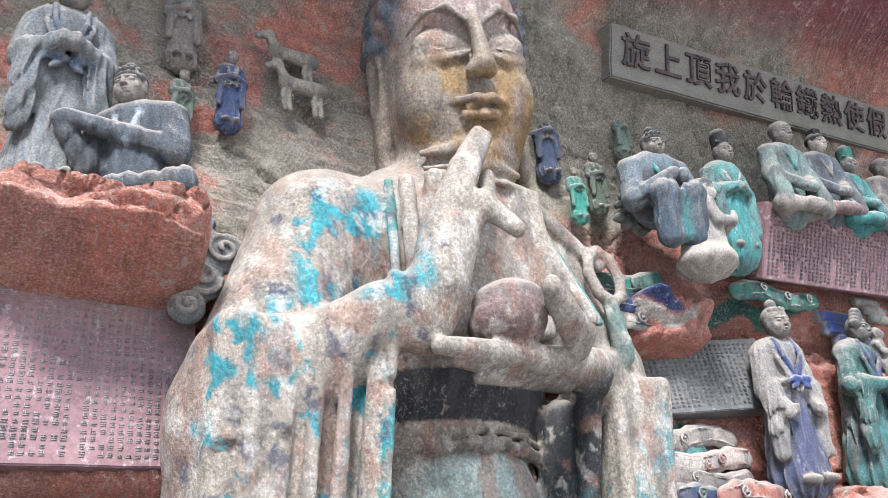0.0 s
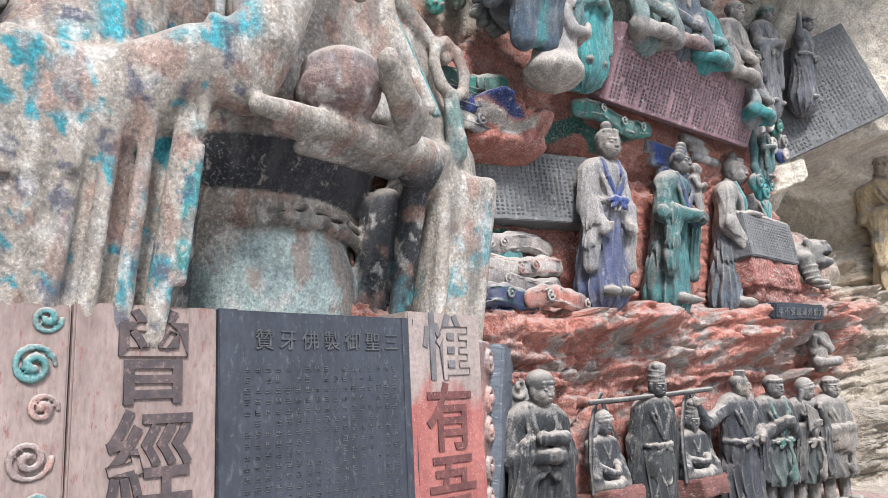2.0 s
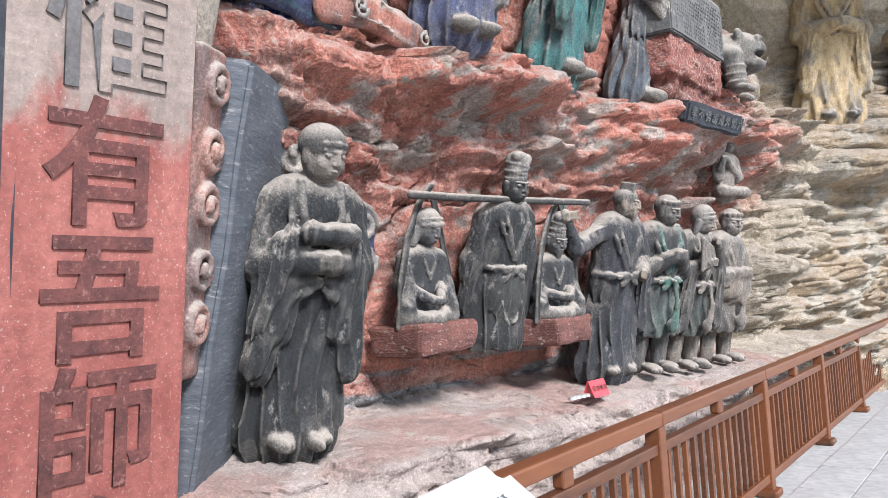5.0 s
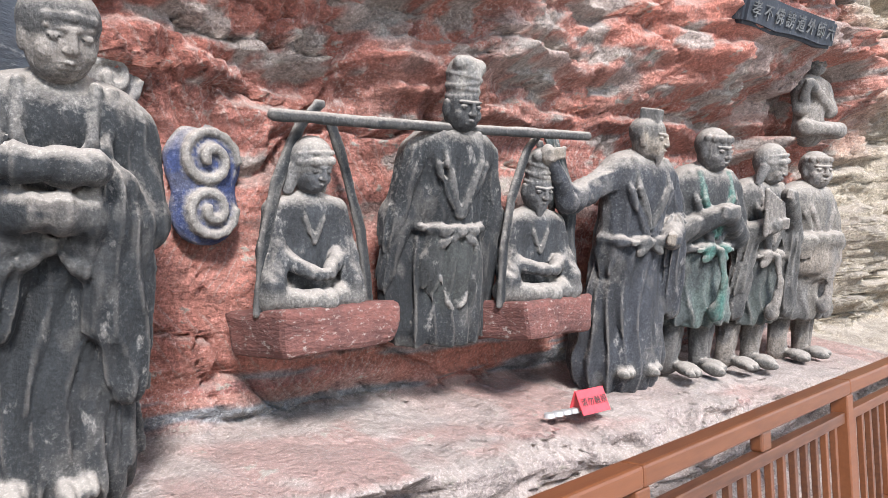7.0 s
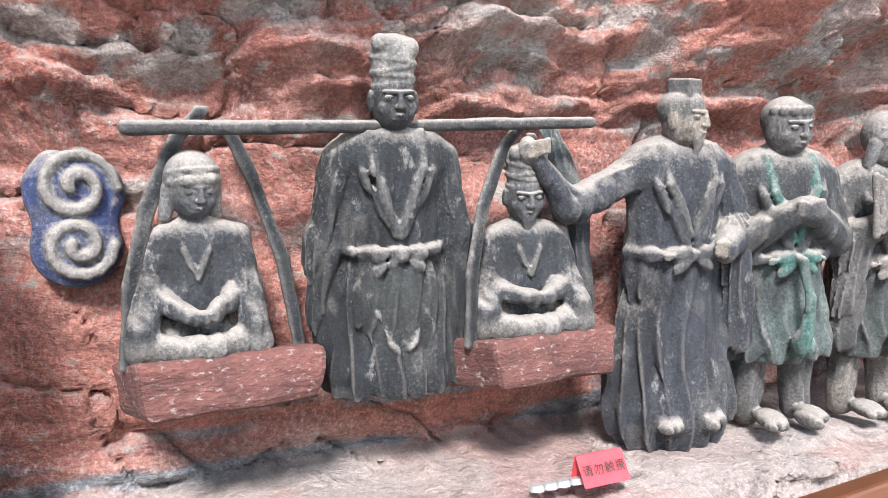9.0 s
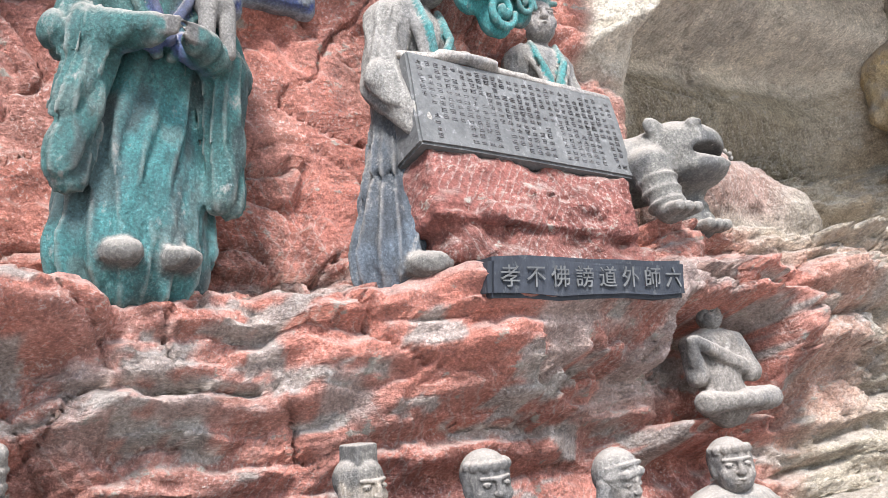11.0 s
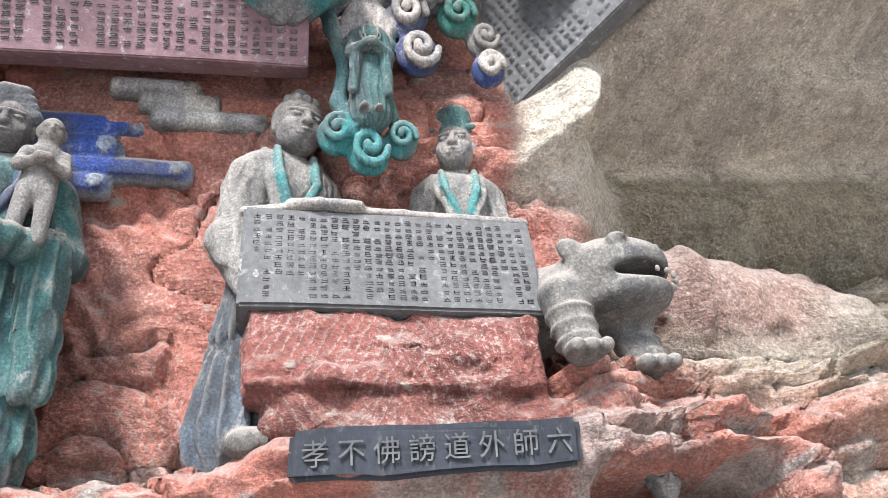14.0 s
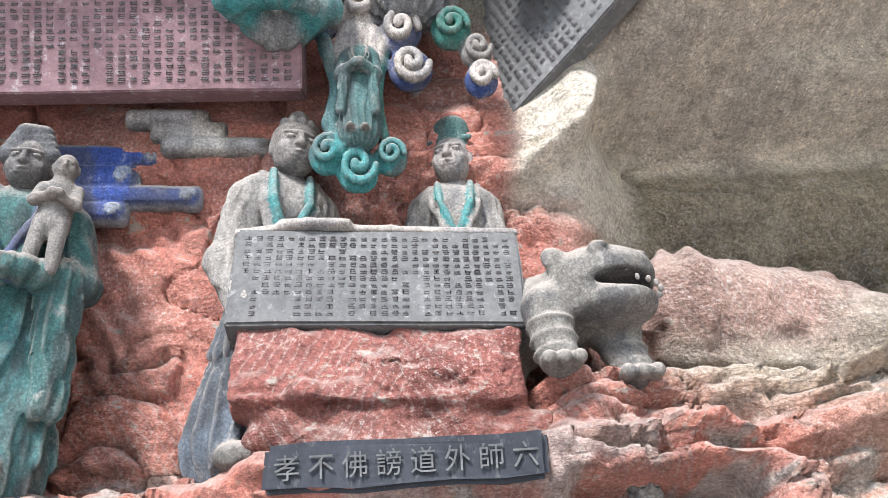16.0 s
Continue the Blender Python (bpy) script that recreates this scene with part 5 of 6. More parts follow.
    c.cap((3.80, 4.15, 2.3), (3.76, 4.02, 3.72), 0.17, 0.15, NEAR_BLACK, 0.05, 1, False, 7, 0.02)
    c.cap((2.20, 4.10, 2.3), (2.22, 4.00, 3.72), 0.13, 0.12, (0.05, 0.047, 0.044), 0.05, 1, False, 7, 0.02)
    for q in (-1, 1):
        c.ell((3.02 + q * 0.11, 3.84, 3.52), (0.09, 0.03, 0.04), (0.13, 0.115, 0.095), 0.015)
    # robe edges on the chest
    for x0, x1, q in ((2.42, 2.30, 1), (3.42, 3.72, -1)):
        c.cap((x0, 3.60, 5.25), (x1, 3.52, 4.25), 0.06, 0.06, LIME, 0.04)
        c.cap((x0 - q * 0.12, 3.64, 5.25), (x1 - q * 0.12, 3.56, 4.25), 0.035, 0.035, TEAL, 0.03)
    c.bar((3.05, 3.63, 4.75), (0.5, 0.06, 0.6), 0.05, LIME, 0.1, (12, 0, 0))
    # knot and ring on the left shoulder
    for i in range(8):
        a, b = i * math.pi / 4, (i + 1) * math.pi / 4
        c.cap((4.12 + 0.16 * math.cos(a), 3.62, 4.72 + 0.24 * math.sin(a)), (4.12 + 0.16 * math.cos(b), 3.62, 4.72 + 0.24 * math.sin(b)), 0.045, 0.045, STONE, 0.02)
    c.cap((4.1, 3.64, 4.5), (4.12, 3.66, 4.05), 0.05, 0.09, (0.12, 0.2, 0.17), 0.03, 1, False, 7, 0.012)
    c.cap((3.55, 3.65, 5.3), (4.15, 3.68, 4.85), 0.09, 0.05, STONE, 0.04)
    # raised hand
    c.cap((2.02, 3.45, 4.02), (2.28, 3.30, 4.18), 0.20, 0.17, STONE, 0.05)
    c.tube([(2.02, 3.30, 4.22), (2.14, 3.22, 4.08), (2.22, 3.20, 3.90)], 0.045, STONE, 0.03)
    c.cap((2.24, 3.32, 3.98), (2.42, 3.22, 4.55), 0.18, 0.20, LIME, 0.06, 0.8)
    c.cap((2.36, 3.16, 4.70), (2.52, 3.10, 5.02), 0.075, 0.07, LIME, 0.03)
    c.cap((2.52, 3.10, 5.02), (2.73, 3.08, 5.36), 0.07, 0.052, LIME, 0.03)
    c.cap((2.46, 3.12, 4.70), (2.60, 3.08, 5.03), 0.075, 0.068, LIME, 0.015)
    c.cap((2.60, 3.08, 5.03), (2.76, 3.06, 5.30), 0.068, 0.055, LIME, 0.015)
    c.cap((2.52, 3.20, 4.55), (2.62, 3.08, 4.74), 0.085, 0.085, LIME, 0.03)
    c.cap((2.62, 3.08, 4.74), (2.80, 3.02, 4.52), 0.08, 0.06, LIME, 0.02)
    c.cap((2.60, 3.20, 4.66), (2.70, 3.14, 4.84), 0.07, 0.065, STONE, 0.02)
    c.cap((2.72, 3.16, 4.80), (2.80, 3.18, 5.06), 0.065, 0.055, STONE, 0.02)
    # bowl on the other palm
    c.ell((2.82, 3.30, 4.02), (0.27, 0.24, 0.17), (0.19, 0.125, 0.11), 0.02)
    c.ell((2.82, 3.30, 4.14), (0.245, 0.22, 0.13), (0.27, 0.22, 0.205), 0.015)
    c.cap((2.25, 3.18, 3.80), (3.26, 3.30, 3.82), 0.05, 0.09, LIME, 0.03)
    c.cap((2.42, 3.26, 3.76), (3.25, 3.40, 3.78), 0.04, 0.07, MUD, 0.012)
    c.cap((2.62, 3.34, 3.71), (3.45, 3.52, 3.80), 0.04, 0.08, MUD, 0.012)
    for i in range(2):
        c.cap((2.92 + 0.05 * i, 2.97 + 0.04 * i, 4.10 - 0.05 * i), (3.32, 3.14 + 0.06 * i, 3.92 - 0.06 * i), 0.06, 0.075, LIME, 0.03)
    # neck
    c.cap((3.0, 4.0, 5.0), (3.14, 3.82, 5.75), 0.46, 0.42, LIME, 0.12)
    for i in range(3):
        c.tube([(2.62, 3.62, 5.30 + 0.14 * i), (2.85, 3.42, 5.24 + 0.14 * i), (3.15, 3.40, 5.26 + 0.14 * i), (3.4, 3.5, 5.32 + 0.14 * i)], 0.02, LIME, 0.05)
    # head: built upright, then bowed and turned
    k, s = Carving(), 1.0
    skin = (0.28, 0.225, 0.17)
    k.ell((0, 0, 0.06), (0.72, 0.80, 1.0), skin, 0.1)
    k.ell((0, -0.20, -0.45), (0.60, 0.55, 0.48), skin, 0.2)
    k.ell((0, 0.10, 0.45), (0.78, 0.82, 0.85), (0.10, 0.12, 0.15), 0.03)
    k.ell((0, -0.28, 0.42), (0.62, 0.56, 0.52), (0.40, 0.30, 0.27), 0.05)
    for q in (-1, 1):
        k.ell((q * 0.33, -0.82, 0.10), (0.26, 0.12, 0.12), None, 0.10, True)
        k.ell((q * 0.31, -0.655, 0.11), (0.24, 0.115, 0.115), (0.34, 0.28, 0.225), 0.05)
        k.tube([(q * 0.10, -0.80, 0.05), (q * 0.30, -0.80, 0.015), (q * 0.52, -0.66, 0.04)], 0.013, NEAR_BLACK, 0.012)
        k.tube([(q * 0.10, -0.82, -0.02), (q * 0.30, -0.79, -0.05), (q * 0.52, -0.64, 0.0)], 0.030, skin, 0.03)
        k.tube([(q * 0.09, -0.84, 0.24), (q * 0.26, -0.83, 0.35), (q * 0.45, -0.74, 0.33), (q * 0.58, -0.60, 0.22)], 0.020, (0.20, 0.16, 0.125), 0.05)
        k.ell((q * 0.36, -0.50, -0.28), (0.28, 0.26, 0.30), skin, 0.15)
        k.ell((q * 0.085, -0.89, -0.19), (0.065, 0.08, 0.06), skin, 0.03)
        k.cap((q * 0.745, 0.02, 0.22), (q * 0.73, 0.0, -0.50), 0.10, 0.085, skin, 0.03, 1.5)
        k.ell((q * 0.80, -0.06, 0.02), (0.05, 0.07, 0.26), None, 0.03, True)
        k.cap((q * 0.73, 0.0, -0.50), (q * 0.72, 0.0, -0.72), 0.085, 0.095, skin, 0.03, 1.4)
    k.cap((0, -0.82, 0.28), (0, -0.96, -0.15), 0.055, 0.082, skin, 0.07)
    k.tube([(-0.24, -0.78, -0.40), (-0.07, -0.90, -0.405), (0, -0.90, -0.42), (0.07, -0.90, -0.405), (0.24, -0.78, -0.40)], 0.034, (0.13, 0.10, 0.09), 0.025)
    k.tube([(-0.15, -0.80, -0.50), (0, -0.86, -0.52), (0.15, -0.80, -0.50)], 0.042, (0.33, 0.28, 0.24), 0.03)
    k.cap((-0.26, -0.82, -0.455), (0.26, -0.82, -0.455), 0.012, 0.012, None, 0.02, 1, True)
    k.ell((0, -0.66, -0.76), (0.20, 0.16, 0.14), skin, 0.08)
    for row in range(8):
        el = 0.10 + 0.17 * row
        num = int(26 * math.cos(el * 0.75))
        for i in range(num):
            a = -2.0 + 4.0 * (i + 0.5 * (row % 2)) / num
            if row < 4 and abs(a) < 1.25 - 0.12 * row:
                continue
            p = (0.80 * math.sin(a) * math.cos(el * 0.7), 0.06 - 0.84 * math.cos(a) * math.cos(el * 0.7), 0.28 + 0.98 * math.sin(el * 0.75))
            k.ell(p, (0.085, 0.085, 0.085), (0.11, 0.14, 0.17) if abs(a + 0.25) > 0.45 else (0.40, 0.30, 0.27), 0.015)
    o = np.array((3.12, 3.76, 6.50))
    R = np.array((Matrix.Rotation(radians(-18), 3, "Z") @ Matrix.Rotation(radians(22), 3, "X")))
    S = np.array((0.82, 1.0, 1.0))
    for fn, lo, hi, col, kk, cut in k.prims:
        mid, ext = R @ (S * (lo + hi) / 2) + o, np.abs(R) @ ((hi - lo) / 2)
        c.add(lambda P, fn=fn: 0.9 * fn(((P - o) @ R) / S), mid - ext, mid + ext, col, kk, cut)

    def tint(V, col):
        x, y, z = V[:, 0], V[:, 1], V[:, 2]
        n = fbm(x * 5, y * 5, z * 3.5, 91, 4)
        n2 = fbm(x * 14, y * 14, z * 9, 95, 3)
        turq = np.array(TURQ)
        n = 0.62 * n + 0.38 * fbm(x * 13, y * 13, z * 10, 93, 4)
        weave = np.maximum(np.abs(np.sin(x * 26)), np.abs(np.sin(z * 22)))
        n = n + 0.05 * (weave - 0.8)
        m = window(x, 1.55, 2.20, 0.05) * window(z, 4.10, 5.15, 0.06) * sstep(0.475, 0.505, n)
        m = np.maximum(m, window(x, 0.95, 2.06, 0.05) * window(z, 2.8, 4.2, 0.1) * (y < 3.9) * sstep(0.54, 0.57, n))
        m = np.maximum(m, window(x, 3.8, 4.7, 0.05) * (z < 3.9) * sstep(0.56, 0.62, n) * 0.7)
        col = col * (1 - m[:, None]) + (turq * (0.55 + 0.9 * n2[:, None])) * m[:, None]
        b = (x < 2.3) * (z < 5.1) * (z > 2.7) * (y < 4.05) * sstep(0.62, 0.65, fbm(x * 12, y * 12, z * 11, 101, 4)) * 0.7
        col = col * (1 - b[:, None]) + np.array((0.035, 0.045, 0.09)) * b[:, None]
        w = sstep(0.57, 0.61, fbm(x * 11, y * 11, z * 7, 109, 4)) * 0.6 * (z < 5.3)
        col = col * (1 - w[:, None]) + np.array((0.50, 0.46, 0.40)) * w[:, None]
        r = sstep(0.55, 0.62, fbm(x * 7, y * 7, z * 5, 105, 4)) * 0.6
        col = col * (1 - r[:, None]) + np.array((0.26, 0.14, 0.10)) * r[:, None]
        g = window(x, 2.5, 3.7, 0.1) * window(z, 5.35, 6.15, 0.15) * (y < 3.75) * sstep(0.42, 0.6, fbm(x * 4, y * 4, z * 4, 97)) * 0.75
        col = col * (1 - g[:, None]) + np.array(GILT) * g[:, None]
        # recess under the bowl hand darkened, as shade laid into the paint
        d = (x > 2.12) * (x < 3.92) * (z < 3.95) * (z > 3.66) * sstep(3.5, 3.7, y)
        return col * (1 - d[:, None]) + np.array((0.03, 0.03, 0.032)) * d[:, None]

    def lean_back(V):
        V = V.copy()
        V[:, 1] += 0.36 * np.maximum(4.15 - V[:, 2], 0)
        return V

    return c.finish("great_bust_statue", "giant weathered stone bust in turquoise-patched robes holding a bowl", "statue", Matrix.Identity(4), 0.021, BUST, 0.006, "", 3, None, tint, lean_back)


great_bust()

# ---- lower row: figures on the ledge ----
monk = standing(1.70, NEAR_BLACK, SASH, SKIN, "cap", (0.075, 0.070, 0.064), "clasped", wide=1.06, head=0.080, head_turn=20, nod=6)
for q in (-1, 1):
    monk.cap((q * 0.14, -0.16, 1.02), (q * 0.16, -0.14, 0.60), 0.085, 0.06, NEAR_BLACK, 0.04, 0.7, False, 7, 0.016)
monk.cap((-0.10, -0.27, 1.10), (0.10, -0.27, 1.10), 0.055, 0.055, NEAR_BLACK, 0.03, 1, False, 5, 0.008)
monk.finish("monk_statue", "grey stone statue of a standing monk in long robes", "statue", stand_at(5.20, 4.54, 0.96, -20, 13, 4), 0.0092)

porter = standing(1.37, NEAR_BLACK, SASH, (0.045, 0.045, 0.044), "turban", (0.26, 0.235, 0.20), "hang", wide=1.22, head=0.082, head_turn=2, nod=2, feet=False, belt_z=0.40)
# beaded cord, sash ends and the rounded apron
for q in (-1, 1):
    for i in range(11):
        porter.ell((q * (0.11 - 0.0092 * i), -0.085 - 0.050 * min(1, i / 4), 0.93 - 0.030 * i), (0.013, 0.012, 0.016), ASH, 0.003)
porter.ell((0, -0.095, 0.34), (0.16, 0.07, 0.24), (0.045, 0.047, 0.042), 0.012)
porter.tube([(-0.09, -0.155, 0.34), (-0.05, -0.165, 0.22), (0, -0.165, 0.18), (0.05, -0.165, 0.22), (0.09, -0.155, 0.34)], 0.006, ASH, 0.004)
porter.finish("porter_statue", "dark stone statue of a turbaned man with a shoulder pole", "statue", stand_at(6.92, 4.42, 1.30, -12, 14), 0.0085)
standing(1.54, (0.042, 0.044, 0.050), SASH, (0.26, 0.215, 0.165), "box", (0.15, 0.135, 0.115), "point", True, 32, wide=1.2, head=0.076, nod=4).finish("old_man_statue", "dark stone statue of a bearded old man pointing", "statue", stand_at(8.16, 4.2, 1.0, -16, 12), 0.0092)
standing(1.54, ROBE, (0.06, 0.15, 0.12), (0.12, 0.11, 0.10), "curls", (0.12, 0.11, 0.10), "prayer", head_turn=14, sleeves=False, skirt=(0.10, 0.125, 0.11), short=True, wide=1.15, head=0.078, nod=6).finish("servant_statue", "grey stone statue of a servant with joined hands", "statue", stand_at(8.66, 4.05, 0.95, -22, 12), 0.0092)
piper = standing(1.5, (0.085, 0.080, 0.072), MUD, SKIN, "hood", ASH, "flute", head_turn=25, short=True, wide=1.1, skirt=(0.075, 0.085, 0.075), head=0.074, nod=10)
for i in range(6):
    piper.cap((-0.20 + 0.028 * i, -0.26, 0.90 + 0.01 * i), (-0.20 + 0.028 * i, -0.24, 1.16 - 0.015 * i), 0.015, 0.015, (0.16, 0.14, 0.12), 0.003)
piper.finish("piper_statue", "weathered stone statue of a man playing pipes", "statue", stand_at(9.24, 3.98, 0.92, -18, 12), 0.0098)
stout = standing(1.52, (0.17, 0.15, 0.125), MUD, SKIN, "curls", (0.20, 0.17, 0.14), "clasped", wide=1.3, short=True, sleeves=False, head_turn=-15)
stout.ell((0, -0.11, 0.72), (0.20, 0.15, 0.17), (0.24, 0.20, 0.16), 0.04)
stout.finish("stout_statue", "pale weathered stone statue of a stout standing man", "statue", stand_at(9.9, 3.9, 0.9, -15, 9), 0.0105)


def pole():
    c = Carving()
    c.tube([(5.97, 4.26, 2.25), (6.4, 4.18, 2.25), (6.9, 4.12, 2.26), (7.3, 4.05, 2.27), (7.68, 4.0, 2.28)], 0.024, NEAR_BLACK, 0.01)
    return c.finish("carrying_pole", "dark stone shoulder pole carved against the wall", "pole", Matrix.Identity(4), 0.011)


pole()


def basket(x, y, z, w, turn, hat, drape):
    root = tagged(new("carrying_basket"), "red stone basket tray hung from two long straps", "basket", "baskets on the pole")
    root.matrix_world = pose(x, y, z, 0, 0, turn)
    bm = box_bm(0, 0, 0, w * 0.94, 0.38, 0.19, 0.03, None, None, 1.10)
    bmesh.ops.subdivide_edges(bm, edges=bm.edges[:], cuts=2, use_grid_fill=True)
    for v in bm.verts:
        v.co += noise.noise_vector(v.co * 7 + Vector((x, 0, 0))) * 0.022
    part("tray", bm, RED_ROUGH, root, "chipped red stone tray")
    c = Carving()
    for q in (-0.013, 0.013):
        c.tube([(-w * 0.50 + q, -0.04, 0.08), (-w * 0.47 + q, -0.06, 0.34), (-w * 0.38 + q, -0.08, 0.60), (-w * 0.22 + q, -0.12, 0.84), (-w * 0.10 + q, -0.15, 0.93)], 0.017, NEAR_BLACK, 0.006, 0.9)
    left = c.finish("strap", "", "", Matrix.Identity(4), 0.011)
    left.parent = root
    c = Carving()
    for q in (-0.012, 0.012):
        c.tube([(w * 0.46 + q, -0.02, 0.10), (w * 0.38 + q, -0.04, 0.42), (w * 0.20 + q, -0.06, 0.74), (w * 0.07 + q, -0.08, 0.90)], 0.016, NEAR_BLACK, 0.006, 0.9)
    if drape:
        c.cap((w * 0.20, -0.10, 0.93), (w * 0.36, -0.12, 0.60), 0.035, 0.075, (0.06, 0.075, 0.07), 0.02, 0.8, False, 7, 0.014)
        c.cap((w * 0.36, -0.12, 0.62), (w * 0.40, -0.10, 0.20), 0.05, 0.045, NEAR_BLACK, 0.02, 0.8, False, 6, 0.01)
    right = c.finish("strap", "", "", Matrix.Identity(4), 0.011)
    right.parent = root
    return root


basket(6.27, 4.46, 1.40, 0.64, 5, "cap", False)
basket(7.46, 4.26, 1.36, 0.66, 8, "hood", True)
seated(0.66, (0.042, 0.044, 0.046), SASH, (0.085, 0.085, 0.085), "hood", (0.27, 0.245, 0.21), head_turn=14, nod=12, legcol=(0.17, 0.155, 0.135), head=0.155).finish("basket_elder_statue", "small grey stone statue of an elder seated in a basket", "statue", stand_at(6.20, 4.46, 1.50, -8, 10), 0.008)
seated(0.72, (0.042, 0.044, 0.046), SASH, (0.10, 0.095, 0.09), "turban", (0.27, 0.245, 0.21), beard=True, head_turn=0, nod=12, legcol=(0.17, 0.155, 0.135), head=0.145).finish("basket_elder_statue", "small grey stone statue of a bearded elder in a basket", "statue", stand_at(7.46, 4.28, 1.46, -14, 10), 0.008)


def cloud(name, label, m, scrolls, col, edge, back=0.06, h=0.013):
    """Scrolled cloud relief: (x, z, radius, hand) each."""
    c = Carving()
    for x, z, r, hand in scrolls:
        c.ell((x, 0.03, z), (r * 1.12, back, r * 1.08), col, 0.02)
        c.spiral((x, -0.02, z), r * 0.9, edge, r * 0.12, 1.6, hand, 0.012)
    return c.finish(name, label, "cloud carving", m, h)


cloud("cloud_relief", "grey stone cloud scroll carved beside the monk", pose(5.28, 4.50, 2.36), ((0.0, 0.08, 0.17, 1), (0.16, 0.0, 0.12, -1), (-0.16, 0.1, 0.13, 1)), ASH, ASH)
cloud("cloud_relief", "dark blue painted cloud scroll on red wall", pose(5.84, 4.56, 2.02), ((0.0, 0.08, 0.15, 1), (0.0, -0.12, 0.13, -1)), (0.03, 0.045, 0.12), ASH)

# a player with a lute crouching on the rock shelf
seated(0.66, MUD, ASH, ASH, "swirl", ASH, arms="side", head_turn=15, head=0.13).finish("lute_player_statue", "small grey stone statue of a crouching musician", "statue", stand_at(10.10, 3.76, 2.45, -15, 4), 0.010)

# ---- upper figures ----
standing(1.75, (0.30, 0.275, 0.25), BLUE, SKIN, "topknot", MUD, "other", skirt=(0.075, 0.085, 0.15)).finish("lady_statue", "painted stone statue of a lady in pale blue robes", "statue", stand_at(6.14, 4.0, 3.15, -10, 14), 0.0125)
standing(1.84, (0.04, 0.12, 0.11), (0.05, 0.07, 0.16), (0.12, 0.11, 0.10), "swirl", (0.10, 0.10, 0.10), "child", skirt=(0.045, 0.15, 0.145), wide=1.05, head=0.075).finish("father_statue", "painted stone statue of a man in green robes", "statue", stand_at(7.30, 4.02, 3.15, 8, 14), 0.0125)


def child():
    c = Carving()
    face(c, (0, 0, 0.5), 0.095, (0.19, 0.165, 0.14))
    c.cap((0, 0.02, 0.12), (0, 0.02, 0.36), 0.10, 0.085, ASH, 0.03)
    for q in (-1, 1):
        c.cap((q * 0.09, 0.0, 0.36), (q * 0.11, -0.06, 0.24), 0.036, 0.032, ASH, 0.02)
        c.cap((q * 0.11, -0.06, 0.24), (-q * 0.02, -0.12, 0.28), 0.032, 0.028, SKIN, 0.02)
        c.cap((q * 0.05, -0.02, 0.12), (q * 0.06, -0.05, -0.16), 0.05, 0.036, ASH, 0.02)
    return c.finish("child_statue", "small pale stone statue of a child carried on an arm", "statue", stand_at(7.54, 3.60, 4.10, 15, 10) @ Matrix.Diagonal((0.8, 0.8, 0.8, 1)), 0.0095)


child()
standing(1.98, (0.30, 0.275, 0.24), TEAL, (0.20, 0.18, 0.16), "topknot", MUD, "other", skirt=(0.10, 0.12, 0.14), head=0.078, belt=False, wide=0.8, sleeves=False).finish("lady_behind_desk_statue", "painted stone statue of a lady with a high coiffure", "statue", stand_at(8.46, 3.96, 3.14, 20, 12), 0.012)
standing(1.5, (0.30, 0.275, 0.24), TEAL, (0.34, 0.30, 0.265), "crown", (0.08, 0.17, 0.155), "other", head_turn=-15, head=0.092, belt=False, wide=0.95, sleeves=False, feet=False).finish("official_statue", "painted stone statue of an official in a tall cap", "statue", stand_at(9.42, 3.90, 3.52, -5, 9), 0.012)


def bracket():
    """A cloud column that rises with a small haloed figure."""
    c = Carving()
    c.tube([(-0.26, 0.08, 1.05), (-0.2, 0.06, 0.85), (-0.12, 0.05, 0.6), (-0.16, 0.04, 0.38), (-0.1, 0.0, 0.2)], 0.045, TEAL, 0.03)
    c.tube([(0.2, 0.08, 1.0), (0.12, 0.06, 0.75), (0.1, 0.05, 0.5), (0.14, 0.04, 0.3)], 0.035, GREEN, 0.03)
    for x, z, r, hand, col in ((-0.17, 0.20, 0.095, 1, TEAL), (0.0, 0.12, 0.11, -1, TEAL), (0.18, 0.19, 0.085, 1, TEAL), (0.30, 0.72, 0.12, -1, BLUE), (0.24, 0.95, 0.12, 1, BLUE),
                              (-0.22, 1.05, 0.13, -1, BLUE), (0.0, 1.12, 0.14, 1, PALE), (0.55, 0.98, 0.11, 1, GREEN), (0.70, 0.84, 0.09, -1, ASH), (0.72, 0.66, 0.09, 1, BLUE), (0.48, 1.22, 0.12, 1, ASH)):
        c.ell((x, 0.05, z), (r * 1.1, 0.06, r * 1.1), col, 0.02)
        c.spiral((x, -0.01, z), r * 0.9, PALE if col == BLUE else col, r * 0.2, 1.5, hand, 0.008)
    c.ell((0.0, 0.02, 0.86), (0.15, 0.03, 0.16), PALE, 0.01)
    f = standing(0.72, (0.06, 0.13, 0.12), ASH, MUD, "topknot", MUD, "clasped", head=0.075)
    for fn, lo, hi, col, kk, cut in f.prims:
        off = np.array((0.0, -0.03, 0.25))
        c.add(lambda P, fn=fn, off=off: fn(P - off), lo + off, hi + off, col, kk, cut)
    return c.finish("cloud_bracket_relief", "turquoise and blue cloud carving with a small haloed figure", "relief", pose(8.92, 3.44, 4.32, 12) @ Matrix.Diagonal((0.86, 1, 1, 1)), 0.0095)


bracket()


